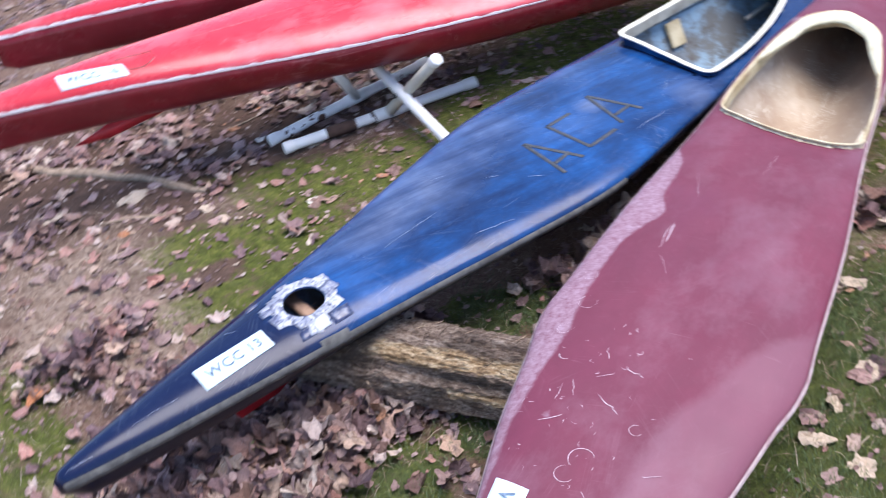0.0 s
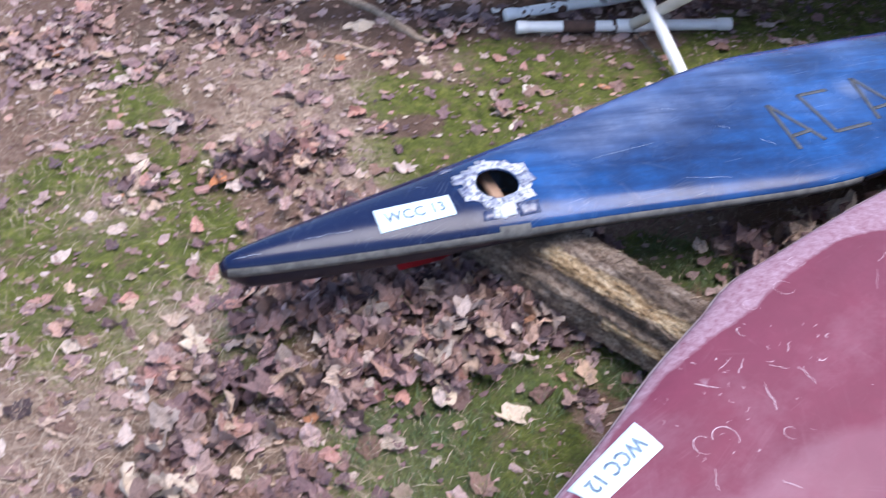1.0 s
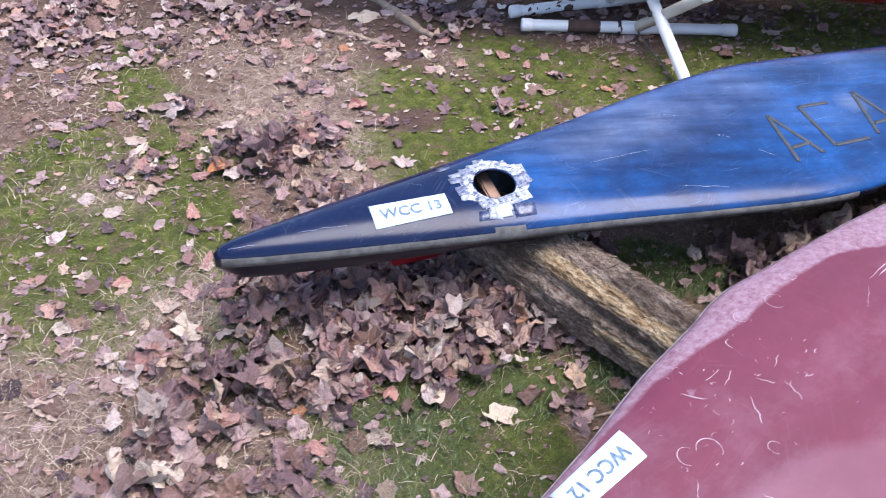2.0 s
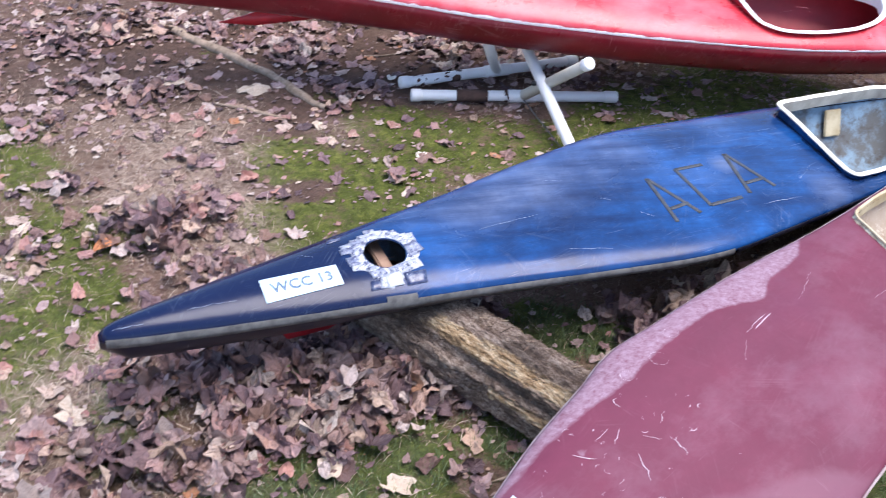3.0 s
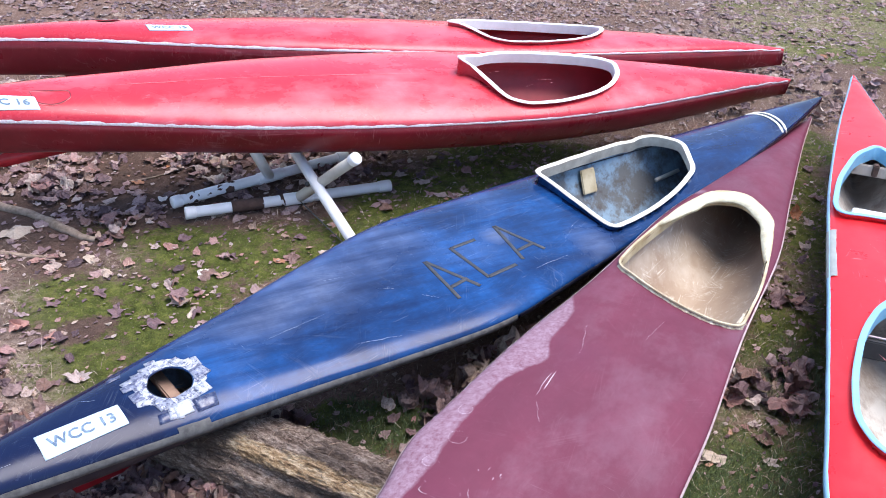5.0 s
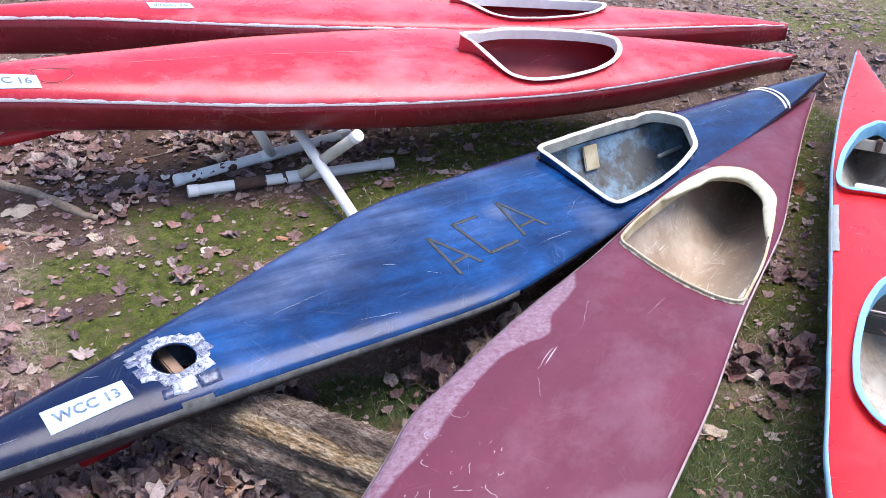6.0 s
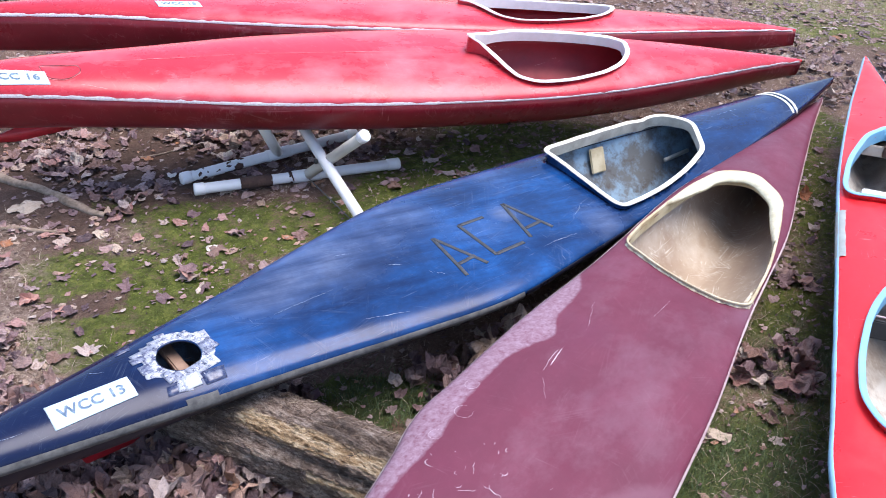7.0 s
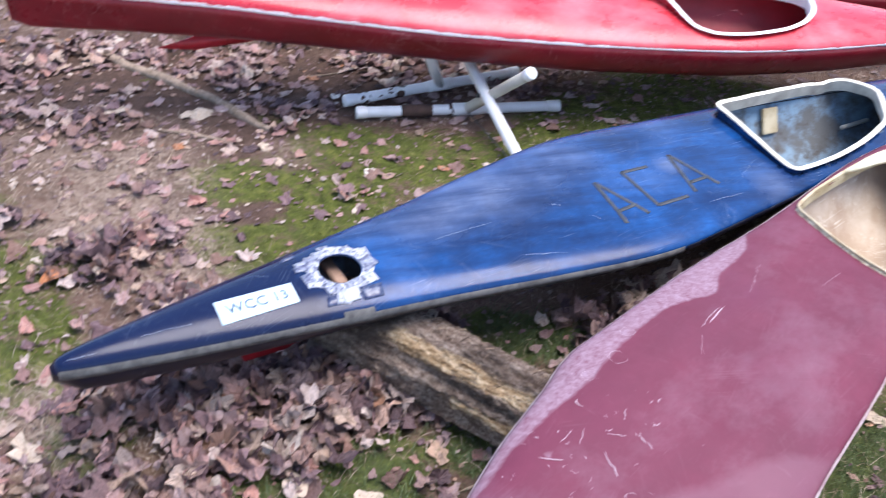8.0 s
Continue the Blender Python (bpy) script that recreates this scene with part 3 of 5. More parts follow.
def coaming(shape, poly, wall, parent, material, label, wide=1.0, shift=0.0, skirt=0.035, tip=-1.0):
    """A raised rim: a wall that rises from the edge of an opening by wall(x, y), with a lip turned outward."""
    bm = bmesh.new()
    pts = densify(poly, 0.02)
    k = len(pts)
    rings = []
    for i, (x, y) in enumerate(pts):
        a, b = Vector(pts[i - 2]), Vector(pts[(i + 2) % k])
        t = (b - a).normalized()
        o = Vector((t.y, -t.x))
        h = wall(x, y)
        z = shape.deck(x, y)
        k2 = min(1.0, max(0.15, (x - tip) / 0.10))
        wob = 0.0015 * noise.noise((x * 14, y * 14, 2))
        rings.append([bm.verts.new((x + o.x * (u * wide * k2 + shift), y + o.y * (u * wide * k2 + shift), z + h * f + (c if c > -1 else -skirt) + wob * f)) for u, f, c in LIP])
    m = len(LIP)
    for i in range(k):
        r0, r1 = rings[i], rings[(i + 1) % k]
        for j in range(m):
            bm.faces.new((r0[j], r1[j], r1[(j + 1) % m], r0[(j + 1) % m])).material_index = 1 if j > 5 and len(material) > 1 else 2 if j == 0 and len(material) > 2 else 0
    bmesh.ops.recalc_face_normals(bm, faces=bm.faces)
    for e in bm.edges:
        e.smooth = e.calc_face_angle(0) < 0.7
    return part("cockpit_rim", bm, material, parent, label)


def inset(poly, d):
    """The outline drawn in by d."""
    pts = densify(poly, 0.02)
    out = []
    for i, (x, y) in enumerate(pts):
        t = (Vector(pts[(i + 1) % len(pts)]) - Vector(pts[i - 1])).normalized()
        out.append((x - t.y * d, y + math.copysign(1, t.x) * min(abs(t.x) * d, 0.55 * abs(y))))
    return out


def fin(points, thick, parent, material, label, name="fin"):
    """A blade standing in the boat's middle plane, its outline given as (x, z)."""
    bm = bmesh.new()
    rows = [[bm.verts.new((x, y, z)) for x, z in points] for y in (-thick / 2, thick / 2)]
    bm.faces.new(rows[0]), bm.faces.new(rows[1][::-1])
    k = len(points)
    for i in range(k):
        bm.faces.new((rows[0][i], rows[1][i], rows[1][(i + 1) % k], rows[0][(i + 1) % k]))
    bmesh.ops.bevel(bm, geom=bm.edges[:], offset=thick * 0.25, segments=2, affect="EDGES")
    bmesh.ops.recalc_face_normals(bm, faces=bm.faces)
    return part(name, bm, material, parent, label)


def block(size, m, material, parent, name, label="", bevel=0.004):
    bm = bmesh.new()
    bmesh.ops.create_cube(bm, size=1)
    bmesh.ops.scale(bm, vec=size, verts=bm.verts)
    bmesh.ops.bevel(bm, geom=bm.edges[:], offset=bevel, segments=2, affect="EDGES")
    bmesh.ops.transform(bm, matrix=m, verts=bm.verts)
    return part(name, bm, material, parent, label, smooth=False)


def scratch(shape, pts, width, parent, material=None, lift=0.0016):
    """A thin curved scrape or pale line on the deck."""
    bm = bmesh.new()
    prev = None
    k = len(pts)
    for i, p in enumerate(pts):
        a, b = Vector(pts[max(0, i - 1)]), Vector(pts[min(k - 1, i + 1)])
        t = (b - a).normalized()
        s = Vector((-t.y, t.x)) * width * 0.24 * (0.25 + 0.75 * math.sin(math.pi * (i + 0.5) / k)) * random.uniform(0.6, 1.2) / 2
        q = Vector(p)
        cur = [bm.verts.new(shape.on(*(q + s), lift)), bm.verts.new(shape.on(*(q - s), lift))]
        if prev:
            bm.faces.new((prev[0], prev[1], cur[1], cur[0]))
        prev = cur
    return part("scrape", bm, material or CHALK, parent, "pale scrape or line", smooth=False)


def arc(cx, cy, r, a0, a1, k=10, squash=1.0):
    return [(cx + r * math.cos(radians(a0 + (a1 - a0) * i / k)), cy + squash * r * math.sin(radians(a0 + (a1 - a0) * i / k))) for i in range(k + 1)]


def line(a, b, k=6, wob=0.004):
    return [(a[0] + (b[0] - a[0]) * i / k + random.uniform(-wob, wob), a[1] + (b[1] - a[1]) * i / k + random.uniform(-wob, wob)) for i in range(k + 1)]


def blue_kayak():
    boat = thing("kayak", place(0, 0, 0, 3.0, 0.28), "blue fibreglass kayak with scuffed deck, its stern on a log", "kayak", "boats on the ground")
    sh = Shape([(0, 0.010, 0.287, 0.010, 0.030, 2), (0.012, 0.022, 0.287, 0.022, 0.055, 2), (0.05, 0.034, 0.287, 0.032, 0.075, 2), (0.15, 0.055, 0.286, 0.042, 0.085, 2), (0.4, 0.100, 0.285, 0.050, 0.095, 2.1), (0.69, 0.148, 0.284, 0.050, 0.10, 2.6),
                (1.0, 0.200, 0.284, 0.046, 0.14, 3.6), (1.3, 0.257, 0.285, 0.043, 0.19, 4.4), (1.63, 0.308, 0.285, 0.040, 0.235, 5.0), (1.70, 0.311, 0.285, 0.040, 0.24, 5.0), (1.95, 0.293, 0.283, 0.038, 0.25, 5.0),
                (2.25, 0.268, 0.280, 0.037, 0.255, 4.2), (2.8, 0.212, 0.270, 0.042, 0.25, 2.4), (3.25, 0.155, 0.265, 0.048, 0.2, 2.0), (3.67, 0.100, 0.262, 0.042, 0.13, 2), (4.0, 0.045, 0.264, 0.028, 0.08, 2), (4.2, 0.006, 0.270, 0.010, 0.04, 2)])
    cock = smooth_poly([(2.285, -0.203), (2.50, -0.202), (2.73, -0.167), (2.915, -0.112), (3.045, 0.035), (3.00, 0.155), (2.945, 0.200), (2.33, 0.208)], [0.05, 0.1, 0.1, 0.04, 0.04, 0.03, 0.06, 0.05])
    hole = [(0.726 + 0.056 * math.cos(a), -0.008 + 0.056 * math.sin(a)) for a in [2 * math.pi * k / 28 for k in range(28)]]
    inky = [(1.2, -0.09, 0.16, 0.5), (1.45, 0.0, 0.15, 0.35), (1.75, -0.24, 0.10, 0.4), (1.85, 0.17, 0.14, 0.4), (2.2, 0.2, 0.12, 0.5), (2.3, -0.24, 0.08, 0.5), (4.1, 0.0, 0.3, 0.8), (3.3, 0.1, 0.2, 0.3)]
    # pale lilac sky reflections on the deck, painted into its colour as spots
    faded = [(1.25, 0.12, 0.14, 0.62), (1.06, 0.07, 0.10, 0.5), (1.64, 0.18, 0.10, 0.62), (1.92, 0.01, 0.05, 0.55), (2.2, -0.2, 0.08, 0.4), (1.46, 0.16, 0.12, 0.45), (0.9, 0.1, 0.1, 0.3), (2.05, 0.2, 0.08, 0.3)]
    shell(layered(part("deck", deck_mesh(sh, [cock, hole]), [BLUE_DECK, BLUE_IN], boat), lambda x, y: spots(faded, x, y)))
    layered(boat.children[0], lambda x, y: max(1.0 - max(0, x - 0.50) * 3.2, spots(inky, x, y)) if x < 1.9 else max(min(0.42, 0.55 * (x - 1.9)), spots(inky, x, y)), "navy")
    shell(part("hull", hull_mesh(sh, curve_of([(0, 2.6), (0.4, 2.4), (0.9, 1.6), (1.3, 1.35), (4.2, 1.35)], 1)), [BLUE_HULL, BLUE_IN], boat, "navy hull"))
    for side in (-1, 1):
        seam(sh, side, 0.012, 1.70, 0.002, 0.013, boat, SEAM_GREY, "grey seam tape")
        seam(sh, side, 1.71, 4.15, 0.001, 0.010, boat, BLUE_HULL, "dark seam edge", 0.003)
    coaming(sh, cock, lambda x, y: 0.022 + 0.014 * min(1, max(0, (y + 0.1) / 0.25)), boat, [RIM_CREAM, BLUE_DECK, RIM_DIRTY], "cream painted cockpit rim", 0.85, -0.006, 0.008)
    label_sheet(sh, [(0.383, -0.066), (0.582, -0.074), (0.586, -0.008), (0.387, 0.004)], "WCC 13", boat)
    # tape round the hand hole
    for iu in range(-4, 5):
        for iv in range(-4, 5):
            u, v = iu * 0.029 + random.uniform(-0.009, 0.009), iv * 0.029 + random.uniform(-0.009, 0.009)
            r = math.hypot(u, v)
            if r < 0.058 or r > 0.098 + random.uniform(-0.022, 0.012) or (iu < 0 and abs(v) > 0.095):
                continue
            w, h, tw = random.uniform(0.012, 0.026), random.uniform(0.010, 0.021), random.gauss(0, 0.12)
            pts = []
            for su, sv in ((-1, -1), (1, -1), (1, 1), (-1, 1)):
                pu, pv = u + su * w - sv * h * tw, v + sv * h + su * w * tw
                k = max(1.0, 0.0585 / max(1e-6, math.hypot(pu, pv)))
                x, y = 0.726 + pu * k, -0.008 + pv * k
                pts.append((x, max(-0.97 * sh.b(x), min(0.97 * sh.b(x), y))))
            part("tape_piece", patch(sh, pts, 0.0012 + 0.0004 * ((iu + 2 * iv) % 5), 0.010), TAPE_SILVER, boat, "peeling silver tape")
    bm = bmesh.new()
    rings = [[bm.verts.new(sh.on(0.726 + r * math.cos(a), -0.008 + r * math.sin(a), 0.001 if r < 0.08 else 0.0004)) for a in [2 * math.pi * k / 40 for k in range(40)] for r in [r0 + r1 * noise.noise((math.cos(a) * 3, math.sin(a) * 3, 4))]] for r0, r1 in ((0.0585, 0.0), (0.075, 0.0), (0.092, 0.014))]
    for r0, r1 in zip(rings, rings[1:]):
        for k in range(40):
            bm.faces.new((r0[k], r1[k], r1[(k + 1) % 40], r0[(k + 1) % 40]))
    part("tape_piece", bm, TAPE_SILVER, boat, "peeling silver tape")
    part("tape_piece", patch(sh, [(0.685, -0.118), (0.728, -0.122), (0.730, -0.085), (0.690, -0.085)], 0.004), TAPE_PALE, boat, "worn white sticker on the tape")
    for pts in ([(0.735, -0.128), (0.790, -0.134), (0.800, -0.098), (0.738, -0.090)], [(0.640, -0.112), (0.680, -0.118), (0.678, -0.090), (0.648, -0.088)], [(0.600, 0.082), (0.640, 0.085), (0.652, 0.112), (0.610, 0.108)]):
        part("tape_piece", patch(sh, pts, 0.0012), TAPE_WORN, boat, "clear tape torn down to the paint")
    seam(sh, -1, 0.672, 0.752, 0.010, 0.014, boat, SEAM_GREY, "worn tape over the seam", 0.0055)
    # taped letters
    for a, b in (((1.62, 0.024), (1.582, -0.177)), ((1.622, 0.022), (1.678, -0.168)), ((1.598, -0.122), (1.672, -0.118)), ((1.74, 0.033), (1.732, -0.153)), ((1.742, 0.030), (1.846, 0.025)),
                 ((1.734, -0.150), (1.857, -0.152)), ((1.959, 0.050), (1.898, -0.144)), ((1.961, 0.048), (2.005, -0.142)), ((1.920, -0.099), (2.000, -0.097))):
        strokes(sh, [(a, b)], 0.013, boat, "tape_letter", TAPE_DARK, "dark tape stroke of a letter", 0.0012)
    # band near the bow, and scrapes
    for x0 in (3.655, 3.690):
        bm = sweep([sh.on(x0 + 0.02 * (1 - (y / 0.1) ** 2), y, 0.001) for y in [0.098 * (-1 + i / 10) for i in range(21)]], [(-0.007, 0), (-0.007, 0.002), (0.007, 0.002), (0.007, 0)], closed=False)
        part("band", bm, RIM_CREAM, boat, "white painted band")
    for a, b, w in (((1.005, -0.011), (1.206, -0.009), 0.004), ((1.209, -0.163), (1.329, -0.203), 0.005), ((1.42, -0.007), (1.45, -0.03), 0.005), ((1.9, -0.2), (2.05, -0.21), 0.004), ((1.3, 0.12), (1.36, 0.10), 0.003),
                    ((0.2, -0.02), (0.32, -0.035), 0.003), ((0.52, 0.06), (0.55, 0.04), 0.003), ((1.5, -0.1), (1.53, -0.14), 0.004), ((2.1, -0.15), (2.2, -0.1), 0.003), ((3.2, 0.05), (3.4, 0.03), 0.003), ((0.03, -0.01), (0.10, -0.022), 0.004)):
        scratch(sh, line(a, b, 6, 0.002), w, boat, SCUFF_BLUE)
    # inside the cockpit and the hole
    block((0.075, 0.10, 0.010), pose(2.655, 0.178, 0.212, 62, 0, -8), RIM_TAN, boat, "foam_pad", "beige foam pad")
    part("foot_rod", tube((3.005, 0.086, 0.15), (3.16, 0.081, 0.152), 0.009, 12), PVC_OLD, boat, "white plastic rod")
    block((0.14, 0.05, 0.006), pose(2.44, -0.12, 0.122, -32, 0, 8), TAPE_SILVER, boat, "torn_lining", "torn grey lining")
    block((0.19, 0.034, 0.02), pose(0.738, 0.020, 0.270, 0, 4, 86), WOOD_STRIP, boat, "wood_strip", "bare wood strip inside the hole")
    fin([(0.40, 0.245), (0.66, 0.235), (0.65, 0.13), (0.58, 0.10), (0.46, 0.105)], 0.012, boat, RED_FIN, "red fin under the stern")
    return boat, sh


def maroon_kayak():
    boat = thing("kayak", place(-0.40, -1.28, 15.7, 3.0, 0.3), "faded maroon fibreglass kayak with tan open cockpit", "kayak", "boats on the ground")
    sh = Shape([(0, 0.02, 0.30, 0.03, 0.1, 2), (0.5, 0.09, 0.315, 0.05, 0.17, 2.2), (1.02, 0.187, 0.327, 0.055, 0.23, 2.8), (1.26, 0.245, 0.330, 0.055, 0.26, 3.2), (1.45, 0.277, 0.330, 0.055, 0.28, 3.4), (1.54, 0.297, 0.330, 0.055, 0.28, 3.4), (1.61, 0.303, 0.330, 0.055, 0.28, 3.4),
                (1.70, 0.297, 0.330, 0.054, 0.28, 3.4), (2.03, 0.283, 0.322, 0.048, 0.28, 3.2), (2.57, 0.237, 0.300, 0.032, 0.27, 3.0), (3.1, 0.212, 0.278, 0.036, 0.24, 2.6), (3.6, 0.145, 0.250, 0.042, 0.2, 2.0), (4.33, 0.050, 0.200, 0.030, 0.15, 2), (4.76, 0.006, 0.165, 0.01, 0.1, 2)])
    cock = smooth_poly([(2.535, -0.05), (2.53, -0.150), (2.575, -0.220), (2.86, -0.212), (3.12, -0.172), (3.31, -0.132), (3.42, -0.005), (3.355, 0.106), (3.16, 0.160), (2.95, 0.188), (2.78, 0.203), (2.645, 0.200), (2.575, 0.08)], [0.05, 0.04, 0.05, 0.1, 0.06, 0.05, 0.05, 0.05, 0.05, 0.1, 0.05, 0.04, 0.05])
    band = curve_of([(0.5, 0.05), (0.95, 0.150), (1.10, 0.190), (1.34, 0.212), (1.47, 0.206), (1.60, 0.217), (1.70, 0.221), (1.85, 0.222), (1.94, 0.200), (2.035, 0.160), (2.06, 0.172), (2.12, 0.194), (2.27, 0.202), (2.5, 0.30)], 1)
    edge_of = curve_of([(0.9, -0.04), (1.271, -0.084), (1.37, -0.094), (1.472, -0.143), (1.643, -0.212), (1.736, -0.283), (1.9, -0.30)], 1)
    dull = [(2.46, -0.19, 0.06, 0.45), (1.93, 0.117, 0.03, 0.5), (1.27, 0.14, 0.03, 0.55), (2.1, -0.27, 0.04, 0.42), (3.4, 0.17, 0.06, 0.6)]
    shell(layered(part("deck", deck_mesh(sh, [cock]), [MAROON_DECK, TAN_IN], boat), lambda x, y: max(spots(dull, x, y), 0.5 + (y - band(x)) * 12 if 0.5 < x < 2.5 else 0.0)))
    layered(boat.children[0], lambda x, y: 0.5 + 9 * (edge_of(x) - y) if x < 1.8 else 0.0, "dull")
    shell(part("hull", hull_mesh(sh, 1.5), [MAROON_HULL, TAN_IN], boat))
    for side in (-1, 1):
        seam(sh, side, 0.0, 4.74, 0.002, 0.006, boat, SEAM_PALE, "pale worn seam edge", 0.003)
    coaming(sh, cock, lambda x, y: 0.012 + 0.012 * min(1, max(0, (x - 2.9) / 0.4)), boat, [RIM_TAN], "tan resin cockpit rim", 0.4)
    # ragged bead of resin along the back edge of the opening
    edge = [p for p in densify(cock, 0.006) if p[0] < 2.70 and p[1] < 0.198]
    edge.sort(key=lambda p: -p[1])
    bm = bmesh.new()
    prev = None
    for i, (x, y) in enumerate(edge[1:-1], 1):
        t = (Vector(edge[i + 1]) - Vector(edge[i - 1])).normalized()
        o = Vector((t.y, -t.x))
        if o.x > 0:
            o.negate()
        w = 0.007 + 0.005 * noise.noise((x * 40, y * 40, 1)) + 0.003 * noise.noise((x * 150, y * 150, 2))
        h = 0.001 + 0.002 * abs(noise.noise((x * 90, y * 90, 5)))
        cur = [bm.verts.new(sh.on(x + o.x * d, y + o.y * d, z)) for d, z in ((0.002, 0.002), (0.004, 0.006 + h), (0.4 * w + 0.004, 0.003 + h), (w + 0.004, 0.0006))]
        if prev:
            for k in range(3):
                bm.faces.new((prev[k], cur[k], cur[k + 1], prev[k + 1]))
        prev = cur
    bmesh.ops.recalc_face_normals(bm, faces=bm.faces)
    part("resin_bead", bm, RESIN, boat, "chipped tan resin bead", smooth=False)
    # thick pale lip round the front of the opening
    bm = bmesh.new()
    prev = None
    for x, y in [p for p in densify(cock, 0.02) if p[0] > 2.98]:
        w = 0.058 * min(1.0, (x - 2.98) / 0.28)
        d = Vector((2.95 - x, -y)).normalized()
        if abs(d.y) > 0.9:
            d = Vector((0, -math.copysign(1, y)))
        cur = []
        for f, h in ((-0.15, 0.006), (-0.12, 0.024), (0.4, 0.026), (1.0, 0.014), (1.0, 0.004), (0.4, 0.010)):
            px, py = x + d.x * w * f, y + d.y * w * f
            cur.append(bm.verts.new((px, py, sh.deck(x, y) + h + 0.003 * noise.noise((px * 20, py * 20, 0)))))
        if prev:
            for k in range(6):
                bm.faces.new((prev[k], cur[k], cur[(k + 1) % 6], prev[(k + 1) % 6]))
        prev = cur
    bmesh.ops.recalc_face_normals(bm, faces=bm.faces)
    part("front_lip", bm, LIP_CREAM, boat, "wide cream lip of the cockpit")
    label_sheet(sh, [(1.092, 0.168), (0.892, 0.148), (0.898, 0.080), (1.083, 0.091)], "WCC 12", boat)
    for pts, w in ((arc(1.19, 0.030, 0.026, -60, 150, 12), 0.006), (arc(1.145, 0.046, 0.020, 20, 250, 10), 0.004), (line((1.454, 0.039), (1.440, 0.0), 5), 0.008), (line((1.356, 0.067), (1.325, 0.005), 8), 0.006),
                   (line((1.341, 0.113), (1.38, 0.13), 5), 0.005), (line((1.46, 0.081), (1.49, 0.10), 4), 0.005), (line((1.25, 0.15), (1.28, 0.11), 4), 0.007), (arc(1.62, 0.20, 0.022, 0, 300, 10), 0.003),
                   (arc(1.52, 0.215, 0.016, 0, 270, 8), 0.003), (arc(1.72, 0.235, 0.018, 40, 330, 8), 0.003), (arc(1.30, -0.04, 0.014, 0, 250, 8), 0.004), (line((1.20, -0.09), (1.215, -0.12), 4), 0.006),
                   (line((1.40, 0.09), (1.43, 0.055), 5), 0.005), (line((1.31, 0.14), (1.36, 0.15), 5), 0.004), (line((1.12, 0.0), (1.09, -0.03), 4), 0.004), (line((1.9, 0.11), (1.985, 0.118), 5, 0.002), 0.010),
                   (line((1.87, 0.118), (1.97, 0.126), 5, 0.002), 0.006), (line((1.78, 0.07), (1.84, 0.10), 4), 0.003), (line((2.1, 0.1), (2.25, 0.14), 6), 0.002), (line((2.42, -0.03), (2.30, -0.02), 6, 0.001), 0.002)):
        scratch(sh, pts, w, boat)
    for k in range(46):
        x, y, r = random.uniform(1.10, 1.58), random.gauss(0.09, 0.07), random.uniform(0.002, 0.010)
        a0 = random.uniform(0, 360)
        scratch(sh, arc(x, min(y, sh.b(x) * 0.8), r, a0, a0 + random.uniform(40, 170), 7, random.uniform(0.4, 1.5)), random.choice((0.002, 0.003, 0.006)), boat)
    return boat, sh


RED_STATIONS = [(0, 0.012, 0.468, 0.02, 0.12, 2), (0.06, 0.022, 0.472, 0.03, 0.15, 2), (0.35, 0.068, 0.480, 0.045, 0.165, 2), (0.66, 0.118, 0.482, 0.055, 0.175, 2), (1.14, 0.190, 0.465, 0.065, 0.18, 1.9), (1.63, 0.258, 0.445, 0.075, 0.19, 1.9),
                (2.26, 0.292, 0.418, 0.070, 0.2, 1.9), (2.7, 0.278, 0.392, 0.064, 0.2, 1.9), (3.1, 0.230, 0.370, 0.060, 0.19, 1.8), (3.57, 0.138, 0.343, 0.052, 0.16, 1.8), (3.95, 0.052, 0.317, 0.035, 0.11, 1.8), (4.2, 0.006, 0.300, 0.010, 0.075, 2)]


